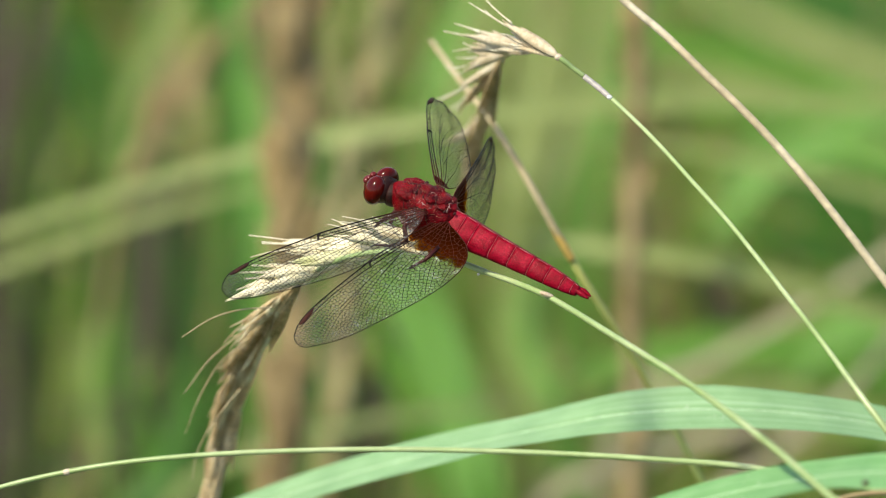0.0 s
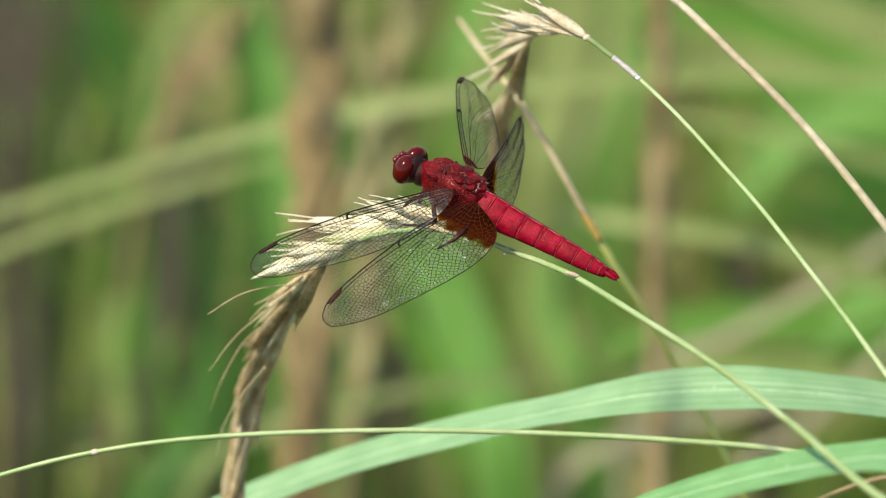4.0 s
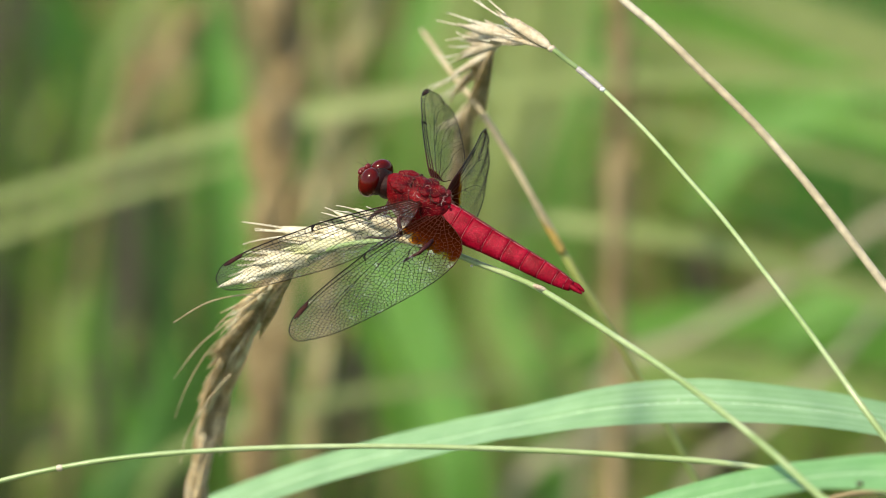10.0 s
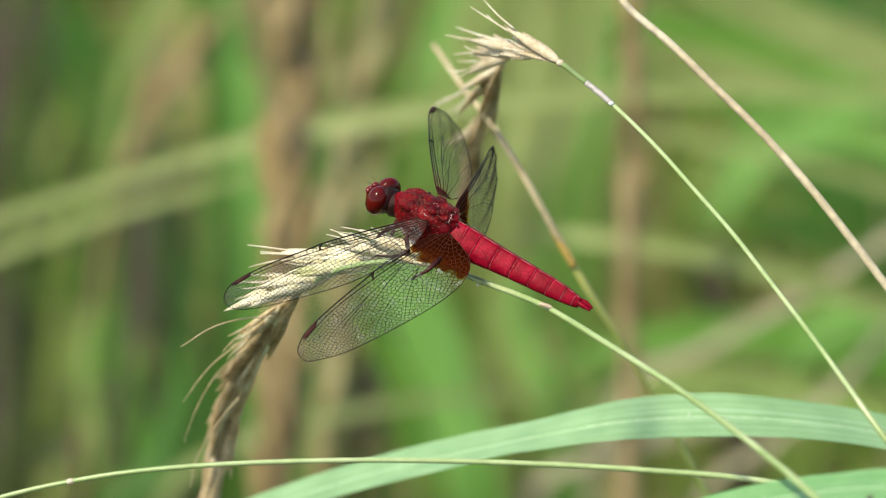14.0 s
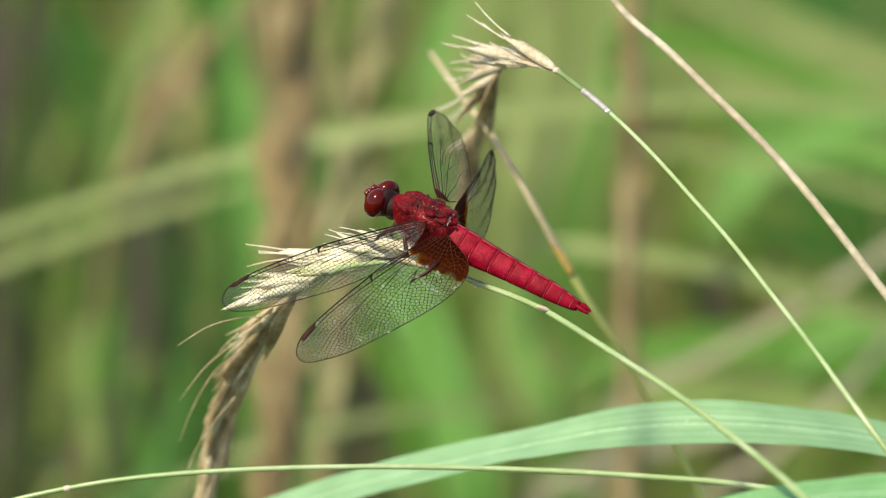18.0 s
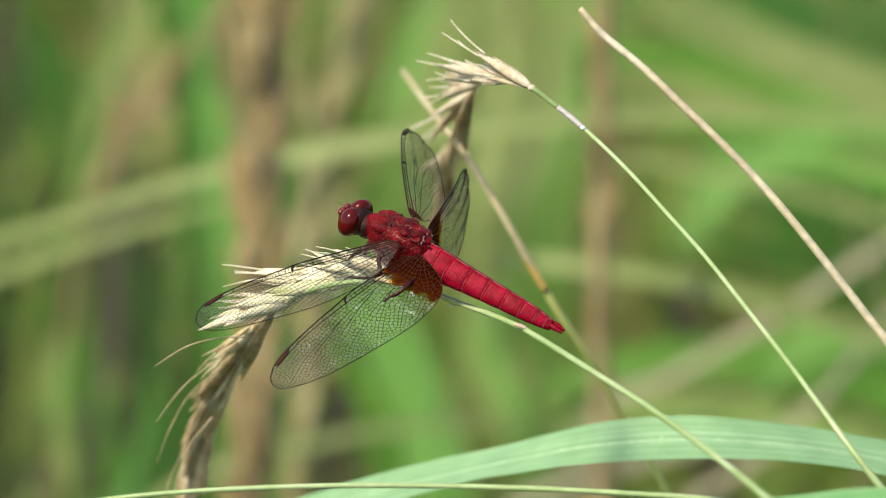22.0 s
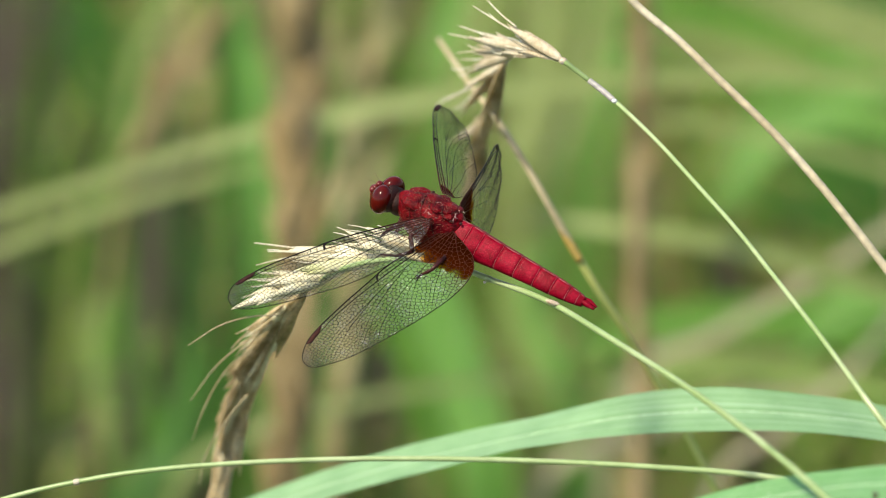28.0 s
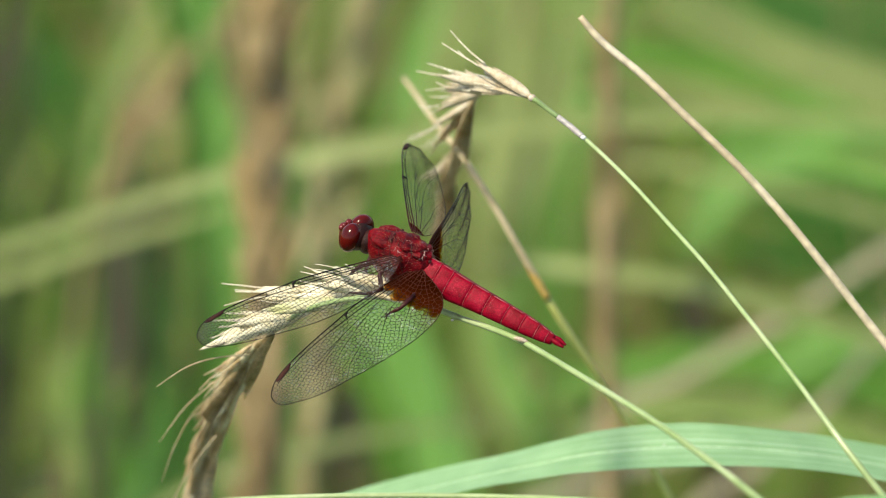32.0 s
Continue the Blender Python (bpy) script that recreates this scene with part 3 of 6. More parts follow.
def seed_stalk(points, radii, tufts, label, seed, mat=None, size=13.0, husk=None, spread=0.22, broad=2.0):
    """A drooping or upright stalk in the back, with a head of husks along its last part."""
    rnd = random.Random(seed)
    base = to_ground(*points[0])
    ob = thing("tall_grass", base, label, "grass", "dry grass stalks in the back")
    line = curve_through(local([base] + points, base), 8)
    part("stalk", tube(Geo(), line, [radii[0]] + radii, 7), mat or STRAW_FAR, ob)
    for k in range(tufts[2]):
        t = tufts[0] + (tufts[1] - tufts[0]) * (k + rnd.uniform(0, 0.6)) / tufts[2]
        i = int(t * (len(line) - 2))
        way = (line[i + 1] - line[i]).normalized() + Vector((rnd.uniform(-1, 1), rnd.uniform(-1, 1), rnd.uniform(-1, 1))) * 0.22
        off = Vector((rnd.uniform(-1, 1), rnd.uniform(-1, 1), rnd.uniform(-0.25, 0.25))) * broad
        spikelet(ob, line[i] * 1000 + off, way, size * rnd.uniform(0.8, 1.2), husk or HUSK_FAR, AWN_BROWN, rnd, 4, spread, 1, 0.8)
    return ob


# tall dry heads and leaves out of focus
seed_stalk([(-39.2, -110.9, -560.0), (-36.4, -58.9, -550.0), (-35.4, -20.4, -550.0), (-33.9, 18.1, -550.0), (-31.3, 56.6, -550.0), (-29.2, 88.4, -545.0)], [0.0022, 0.0022, 0.002, 0.002, 0.0018, 0.0012],
           (0.20, 0.97, 105), "tall dry brown grass head, upright behind the perch", 11, size=18.0, broad=3.0)
seed_stalk([(-31.5, -106.9, -720.0), (-27.3, -36.5, -720.0), (-23.0, 12.8, -715.0), (-15.3, 53.4, -710.0), (-6.8, 83.7, -700.0)], [0.002, 0.002, 0.0018, 0.0014, 0.001],
           (0.33, 0.97, 30), "pale dry grass stalk with a loose head", 12, size=16.0, broad=3.0, husk=HUSK_PALE)
seed_stalk([(44.8, -112.7, -590.0), (44.0, -47.0, -585.0), (43.6, 0.1, -580.0), (45.2, 44.5, -580.0), (47.8, 83.7, -580.0)], [0.0022, 0.002, 0.002, 0.0016, 0.001],
           (0.28, 0.97, 24), "dry brown grass stalk standing in the green", 13, size=13.0, broad=1.8)
seed_stalk([(-96.7, -70.0, -880.0), (-90.6, -9.0, -880.0), (-83.7, 21.5, -880.0), (-69.2, 44.4, -880.0), (-50.9, 64.2, -880.0), (-28.1, 79.5, -880.0)], [0.0012, 0.0014, 0.0018, 0.002, 0.002, 0.0015],
           (0.5, 0.97, 30), "arching dry grass stalk", 14, size=14.0, broad=2.4)
far_blade([(-175.1, -23.0, -660.0), (-127.0, -2.6, -655.0), (-79.2, 13.0, -650.0), (-43.2, 23.4, -645.0), (-11.3, 29.3, -640.0), (29.1, 33.9, -640.0), (76.6, 36.0, -645.0), (131.0, 32.0, -650.0)], [0.0024, 0.0026, 0.003, 0.0042, 0.005, 0.005, 0.0045, 0.002], FAR_PALE,
          "long pale green grass leaf lying across the back")
far_blade([(-178.9, -36.1, -700.0), (-130.1, -13.1, -700.0), (-100.9, -1.3, -700.0), (-68.8, 9.1, -700.0), (-39.6, 16.6, -700.0)], [0.003, 0.003, 0.003, 0.003, 0.001], FAR_PALE, "thin pale grass leaf lying across the back")
far_blade([(157.3, -33.6, -640.0), (108.9, -17.2, -620.0), (68.5, -4.9, -610.0), (35.3, 0.4, -610.0), (15.5, 2.8, -620.0)], [0.005, 0.005, 0.005, 0.004, 0.001], FAR_PALE, "pale thin grass leaf in the back")
far_blade([(45.4, -40.1, -760.0), (67.0, -28.6, -760.0), (91.4, -14.9, -760.0), (117.3, 1.6, -760.0), (138.8, 14.5, -760.0)], [0.003, 0.003, 0.003, 0.003, 0.001], FAR_TAN, "dry greyish grass leaf in the back")
far_blade([(64.9, -63.9, -700.0), (83.0, -50.0, -700.0), (99.7, -34.7, -700.0), (120.6, -11.0, -700.0), (134.6, 2.9, -700.0)], [0.0025, 0.0025, 0.0025, 0.002, 0.001], FAR_TAN, "dry greyish grass leaf in the back")
far_blade([(24.3, -67.3, -800.0), (46.3, -55.6, -800.0), (69.8, -48.2, -800.0), (97.7, -43.8, -800.0)], [0.004, 0.004, 0.004, 0.001], FAR_TAN, "dry greyish grass leaf in the back")
far_blade([(160.4, -5.6, -760.0), (131.6, 6.6, -760.0), (102.9, 16.0, -760.0), (67.0, 24.6, -760.0), (42.5, 27.4, -760.0)], [0.003, 0.003, 0.003, 0.003, 0.001], FAR_PALE, "thin pale grass leaf in the back")
far_blade([(-67.4, -63.9, -700.0), (-46.5, -50.0, -700.0), (-18.7, -42.4, -700.0), (16.2, -38.9, -700.0), (30.1, -40.3, -700.0)], [0.003, 0.003, 0.003, 0.002, 0.001], FAR_PALE, "thin pale grass leaf in the back")
TUFT = random.Random(77)
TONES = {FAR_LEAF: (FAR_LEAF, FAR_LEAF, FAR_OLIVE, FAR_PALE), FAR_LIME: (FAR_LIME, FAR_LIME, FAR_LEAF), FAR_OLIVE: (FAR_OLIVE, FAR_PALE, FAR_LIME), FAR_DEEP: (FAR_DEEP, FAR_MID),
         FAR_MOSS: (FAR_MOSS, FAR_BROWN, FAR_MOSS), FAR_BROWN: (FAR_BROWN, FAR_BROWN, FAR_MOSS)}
SLIM = {FAR_LEAF: "fresh green grass leaf blurred in the back", FAR_LIME: "light green grass leaf blurred in the back", FAR_OLIVE: "olive green grass leaf blurred in the back",
        FAR_DEEP: "deep green grass leaf blurred in the back", FAR_MID: "deep green grass leaf blurred in the back", FAR_MOSS: "dull mossy grass leaf blurred in the back",
        FAR_BROWN: "dark brown blade added to darken the back", FAR_TAN: "dry greyish grass leaf in the back", FAR_PALE: "pale green grass leaf blurred in the back"}
for points, widths, mat in (
        ([(178.3, 8.9, -800.0), (141.7, 32.4, -800.0), (115.0, 44.9, -800.0), (87.4, 55.9, -800.0), (61.0, 70.5, -800.0)], [0.012, 0.013, 0.013, 0.012, 0.003], FAR_PALE),
        ([(196.2, -12.7, -1000.0), (163.9, 14.7, -1000.0), (126.5, 34.8, -1000.0), (91.3, 50.2, -1000.0), (59.0, 59.8, -1000.0), (34.8, 61.5, -1000.0)], [0.026, 0.028, 0.028, 0.024, 0.015, 0.004], FAR_LEAF),
        ([(175.3, 9.2, -850.0), (140.7, 30.2, -850.0), (117.8, 34.0, -850.0), (98.6, 31.7, -850.0), (82.1, 21.2, -850.0), (70.0, 6.2, -850.0)], [0.010, 0.012, 0.013, 0.013, 0.011, 0.003], FAR_LIME),
        ([(192.3, 55.3, -1150.0), (149.2, 69.1, -1150.0), (114.8, 76.0, -1150.0), (80.3, 86.3, -1150.0)], [0.03, 0.03, 0.025, 0.01], FAR_DEEP),
        ([(188.2, -30.2, -1100.0), (146.0, -1.5, -1100.0), (115.7, 12.0, -1100.0), (95.5, 18.7, -1100.0)], [0.02, 0.024, 0.024, 0.01], FAR_DEEP),
        ([(187.2, -64.5, -900.0), (141.0, -39.9, -900.0), (107.2, -31.4, -900.0), (76.4, -30.6, -900.0), (48.7, -36.8, -900.0), (33.3, -46.0, -900.0)], [0.02, 0.024, 0.026, 0.024, 0.016, 0.004], FAR_LEAF),
        ([(153.2, -40.1, -760.0), (123.0, -22.9, -760.0), (102.9, -21.4, -760.0), (88.5, -30.0, -760.0)], [0.01, 0.012, 0.012, 0.004], FAR_LIME),
        ([(-86.9, -14.2, -1250.0), (-92.3, 19.9, -1250.0), (-102.2, 39.7, -1250.0), (-113.9, 59.5, -1250.0), (-124.7, 73.8, -1250.0)], [0.008, 0.013, 0.016, 0.014, 0.004], FAR_DEEP),
        ([(-91.8, 9.8, -1000.0), (-91.8, 27.6, -1000.0), (-88.6, 46.9, -1000.0), (-80.5, 66.3, -1000.0), (-71.6, 84.0, -1000.0)], [0.003, 0.007, 0.008, 0.007, 0.004], FAR_LEAF),
        ([(-57.4, -50.3, -950.0), (-57.7, -12.5, -950.0), (-58.2, 9.6, -950.0), (-60.5, 38.0, -950.0), (-65.3, 66.4, -950.0), (-73.1, 88.4, -950.0)], [0.008, 0.010, 0.011, 0.011, 0.010, 0.005], FAR_MID),
        ([(-48.3, -9.1, -900.0), (-50.7, 29.4, -900.0), (-53.0, 58.7, -900.0), (-54.5, 86.4, -900.0)], [0.010, 0.010, 0.010, 0.006], FAR_LIME),
        ([(-36.1, -74.0, -1000.0), (-35.3, -38.6, -1000.0), (-33.7, 1.8, -1000.0), (-31.3, 26.0, -1000.0), (-28.1, 46.9, -1000.0)], [0.012, 0.014, 0.014, 0.012, 0.004], FAR_DEEP),
        ([(9.9, -68.7, -840.0), (4.6, -47.7, -840.0), (-1.3, -29.8, -840.0), (-6.9, -17.8, -840.0), (-14.1, -5.8, -840.0)], [0.012, 0.017, 0.019, 0.017, 0.004], FAR_LIME),
        ([(33.3, -49.1, -900.0), (25.6, -30.6, -900.0), (22.5, -18.3, -900.0), (27.1, -4.5, -900.0)], [0.014, 0.016, 0.014, 0.005], FAR_OLIVE),
        ([(-3.9, 32.4, -1000.0), (1.0, 55.0, -1000.0), (7.4, 71.1, -1000.0), (15.5, 90.5, -1000.0)], [0.014, 0.016, 0.015, 0.006], FAR_OLIVE),
        ([(34.8, 22.7, -1000.0), (41.3, 51.8, -1000.0), (44.5, 67.9, -1000.0), (44.5, 87.3, -1000.0)], [0.018, 0.020, 0.020, 0.008], FAR_OLIVE),
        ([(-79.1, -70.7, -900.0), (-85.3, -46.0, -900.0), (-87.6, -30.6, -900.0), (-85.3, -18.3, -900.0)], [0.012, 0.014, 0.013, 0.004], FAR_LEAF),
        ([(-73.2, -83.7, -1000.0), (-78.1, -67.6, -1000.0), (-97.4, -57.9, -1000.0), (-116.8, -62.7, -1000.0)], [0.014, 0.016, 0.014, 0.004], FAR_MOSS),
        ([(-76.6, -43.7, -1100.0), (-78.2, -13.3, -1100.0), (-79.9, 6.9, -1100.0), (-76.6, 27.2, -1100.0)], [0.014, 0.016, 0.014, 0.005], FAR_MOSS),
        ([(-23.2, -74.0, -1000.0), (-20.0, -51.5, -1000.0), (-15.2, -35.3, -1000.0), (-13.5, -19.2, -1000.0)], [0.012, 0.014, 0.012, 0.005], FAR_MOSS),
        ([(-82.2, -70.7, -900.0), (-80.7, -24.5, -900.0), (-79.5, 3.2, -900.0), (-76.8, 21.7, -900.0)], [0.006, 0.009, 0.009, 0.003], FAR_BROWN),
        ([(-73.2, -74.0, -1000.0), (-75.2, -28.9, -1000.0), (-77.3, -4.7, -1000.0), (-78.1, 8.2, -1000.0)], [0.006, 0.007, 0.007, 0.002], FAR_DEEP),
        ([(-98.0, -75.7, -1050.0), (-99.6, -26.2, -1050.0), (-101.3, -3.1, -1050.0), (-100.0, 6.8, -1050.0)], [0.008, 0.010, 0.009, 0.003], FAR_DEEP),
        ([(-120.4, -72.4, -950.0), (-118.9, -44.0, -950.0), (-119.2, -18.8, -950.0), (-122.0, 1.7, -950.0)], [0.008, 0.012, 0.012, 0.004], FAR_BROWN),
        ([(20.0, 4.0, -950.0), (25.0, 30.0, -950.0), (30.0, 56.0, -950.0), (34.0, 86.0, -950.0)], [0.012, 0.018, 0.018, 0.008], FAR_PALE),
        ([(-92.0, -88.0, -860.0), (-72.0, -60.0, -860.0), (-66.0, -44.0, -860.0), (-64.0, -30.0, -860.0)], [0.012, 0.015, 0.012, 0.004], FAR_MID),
        # added at the far left only to darken that patch
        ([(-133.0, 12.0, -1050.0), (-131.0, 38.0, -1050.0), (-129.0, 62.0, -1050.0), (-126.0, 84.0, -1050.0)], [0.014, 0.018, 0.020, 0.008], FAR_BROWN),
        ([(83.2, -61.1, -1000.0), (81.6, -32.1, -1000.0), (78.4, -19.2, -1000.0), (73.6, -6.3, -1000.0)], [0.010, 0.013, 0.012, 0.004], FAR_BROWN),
        ([(12.5, -62.5, -1050.0), (19.1, -42.7, -1050.0), (24.1, -29.5, -1050.0)], [0.012, 0.012, 0.004], FAR_TAN)):
    run = Vector(points[-1]) - Vector(points[0])
    across = Vector((-run.y, run.x, 0)).normalized() * widths[len(widths) // 2] * 1000
    mid = Vector(points[len(points) // 2])
    for k in range(7):
        back = TUFT.uniform(-110, 60)
        grow = (1200 - mid.z - back) / (1200 - mid.z)
        turn = Matrix.Rotation(TUFT.gauss(0, 0.07), 3, 'Z')
        stretch, side = TUFT.uniform(0.90, 1.05), TUFT.gauss(0, 0.36)
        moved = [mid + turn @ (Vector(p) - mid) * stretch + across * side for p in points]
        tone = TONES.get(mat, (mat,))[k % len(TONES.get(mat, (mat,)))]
        far_blade([(q.x * grow, q.y * grow, q.z + back) for q in moved], [w * 0.27 for w in widths], tone, "dark brown blade added to darken the back" if tone is FAR_BROWN else SLIM[mat])


# ---- the perch: the stem with its nodding head ----
STEM_BASE = to_ground(100.3, -68.0, 120.0)
HEAD_LINE = [(6.2, -3.5, 0.0), (1.4, -1.7, -4.0), (-3.9, -0.4, -6.0), (-9.2, -0.4, -8.0), (-15.5, -1.5, -13.0), (-21.4, -4.4, -23.0), (-26.0, -9.0, -39.0), (-30.3, -15.6, -56.0), (-33.9, -23.1, -70.0), (-36.5, -30.8, -80.0), (-38.3, -39.5, -86.0), (-39.4, -51.0, -90.0)]
STEM_LINE = [(89.2, -59.1, 110.0), (69.0, -45.1, 100.0), (55.9, -35.8, 88.0), (50.7, -31.1, 78.0), (43.1, -24.9, 62.0), (35.3, -19.2, 44.0), (26.3, -13.5, 26.0), (16.0, -7.3, 10.0), (11.0, -5.2, 4.0)]


def perch_stem():
    ob = thing("grass_plant", STEM_BASE, "green grass stem with a nodding straw-coloured seed head", "grass")
    rnd = random.Random(21)
    line = curve_through(local([STEM_BASE] + STEM_LINE + HEAD_LINE[:1], STEM_BASE), 8)
    part("stalk", tube(Geo(), line, [0.0012, 0.001, 0.0008, 0.00052, 0.0005, 0.0005, 0.00049, 0.00048, 0.00047, 0.00045, 0.00043], 10), STEM_GREEN, ob)
    rachis = curve_through(local(HEAD_LINE, STEM_BASE), 6)
    part("rachis", tube(Geo(), rachis, [0.0005, 0.00045, 0.0004, 0.00035, 0.0003], 7), STEM_GREEN, ob)
    k = int(len(rachis) * 0.42)
    part("rachis", tube(Geo(), rachis[k:], [0.0004, 0.0006, 0.0007, 0.0007, 0.0006], 9), HUSK_BROWN, ob, "straw-coloured core of the nodding head")
    at = local([HEAD_LINE[0]], STEM_BASE)[0]
    g = Geo()
    way = (line[-1] - line[-3]).normalized()
    ball(g, at, (0.0008, 0.00056, 0.00056), way.to_track_quat('X', 'Z').to_matrix(), 12, 8)
    part("stem_node", g, STEM_GREEN, ob)
    g = Geo()
    ball(g, at + Vector((-0.0007, -0.0005, 0.0005)), (0.00026, 0.00022, 0.00022), None, 10, 8)
    part("water_drop", g, DROP, ob, "small white drop")
    scar = local([(16.0, -7.2, 11.0)], STEM_BASE)[0] + Vector((0, 0.0001, 0.0002))
    g = Geo()
    ball(g, scar, (0.0012, 0.0004, 0.0005), Vector((-116, 41, -13)).normalized().to_track_quat('X', 'Z').to_matrix(), 12, 8)
    part("scar", g, NODE_BROWN, ob, "brown scar on the stem")
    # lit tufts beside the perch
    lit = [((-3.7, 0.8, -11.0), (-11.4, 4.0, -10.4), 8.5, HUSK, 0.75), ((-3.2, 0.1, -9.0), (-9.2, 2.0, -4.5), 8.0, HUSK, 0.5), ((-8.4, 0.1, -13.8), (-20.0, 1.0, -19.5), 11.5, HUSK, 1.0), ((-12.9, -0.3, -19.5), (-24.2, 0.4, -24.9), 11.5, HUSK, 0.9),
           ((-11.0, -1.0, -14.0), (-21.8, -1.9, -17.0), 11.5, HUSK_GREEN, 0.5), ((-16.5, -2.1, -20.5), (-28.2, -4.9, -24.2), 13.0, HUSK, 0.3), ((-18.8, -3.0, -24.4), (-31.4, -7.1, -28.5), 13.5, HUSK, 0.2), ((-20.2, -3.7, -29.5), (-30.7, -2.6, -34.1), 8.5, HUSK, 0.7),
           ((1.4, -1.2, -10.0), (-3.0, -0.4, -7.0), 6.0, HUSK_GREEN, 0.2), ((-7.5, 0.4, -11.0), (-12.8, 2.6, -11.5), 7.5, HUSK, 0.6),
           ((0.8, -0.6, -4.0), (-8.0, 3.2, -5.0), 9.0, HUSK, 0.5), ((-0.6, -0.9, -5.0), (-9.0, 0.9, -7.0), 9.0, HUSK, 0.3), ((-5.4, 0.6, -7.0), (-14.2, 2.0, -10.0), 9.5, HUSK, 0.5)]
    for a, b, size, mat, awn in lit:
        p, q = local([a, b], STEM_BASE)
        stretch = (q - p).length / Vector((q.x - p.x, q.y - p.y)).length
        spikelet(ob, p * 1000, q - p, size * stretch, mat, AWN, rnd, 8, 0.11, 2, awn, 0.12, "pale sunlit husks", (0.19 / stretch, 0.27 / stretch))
    # the nodding part
    total = len(rachis)
    first = int(total * 0.48)
    for k in range(46):
        i = first + int((total - 2 - first) * k / 45)
        run = rachis[min(i + 3, total - 1)] - rachis[i]
        stretch = min(run.length / Vector((run.x, run.y)).length, 4.5)
        way = run.normalized() + Vector((rnd.uniform(-0.02, 0.06), rnd.uniform(-0.03, 0.03), 0.12))
        side = Vector((rnd.uniform(-1.4, 1.4), rnd.uniform(-0.6, 0.6), rnd.uniform(-0.4, 2.2))) * min(1.0, 0.3 + k / 14)
        long = rnd.uniform(8.0, 11.5)
        wide = (0.17 / stretch, 0.25 / stretch)
        spikelet(ob, rachis[i] * 1000 + side, way, long * stretch, HUSK if k % 4 == 1 and k < 24 else HUSK_BROWN, AWN_BROWN, rnd, 8, 0.05, 1, 0.2, 0.05, "", wide)
    for a, b, size in (((-26.5, -7.8, -35.0), (-35.9, -14.4, -46.9), 11.0), ((-27.6, -9.4, -39.0), (-34.3, -15.7, -49.2), 9.0), ((-32.7, -18.4, -60.7), (-38.3, -25.5, -68.8), 9.0)):
        p, q = local([a, b], STEM_BASE)
        spikelet(ob, p * 1000, q - p, size, HUSK_BROWN, AWN_BROWN, rnd, 5, 0.04, 2, 0.6, 0.2, "loose brown husks", (0.07, 0.10))
    for a in ([(-26.6, -9.4, -34.7), (-32.4, -9.8, -30.0), (-36.8, -11.1, -27.7), (-41.6, -14.1, -27.7)], [(-28.5, -10.8, -39.3), (-33.7, -14.5, -45.2), (-38.0, -18.2, -49.2), (-42.1, -23.6, -51.2)],
              [(-31.4, -14.5, -43.2), (-36.7, -19.2, -53.2), (-40.0, -24.8, -57.2), (-42.2, -30.4, -61.2)], [(-33.1, -22.9, -57.2), (-36.9, -27.6, -61.2), (-40.3, -33.3, -65.3), (-41.3, -38.0, -67.4)]):
        g = Geo()
        tube(g, curve_through(local(a, STEM_BASE), 6), [0.00013, 0.00012, 0.00009, 0.00005], 6)
        part("awn", g, AWN_BROWN, ob, "long curved bristle")
    return ob


stem = perch_stem()


# ---- the second stem with its nodding head ----
TOP_BASE = to_ground(111.9, -90.1, 40.0)
TOP_LINE = [(100.0, -73.1, 40.0), (83.0, -48.4, 40.0), (65.4, -25.3, 36.0), (57.3, -13.6, 26.0), (49.3, -2.5, 12.0), (44.3, 4.1, 5.0), (39.5, 9.8, -2.0), (32.6, 17.7, -10.0)]


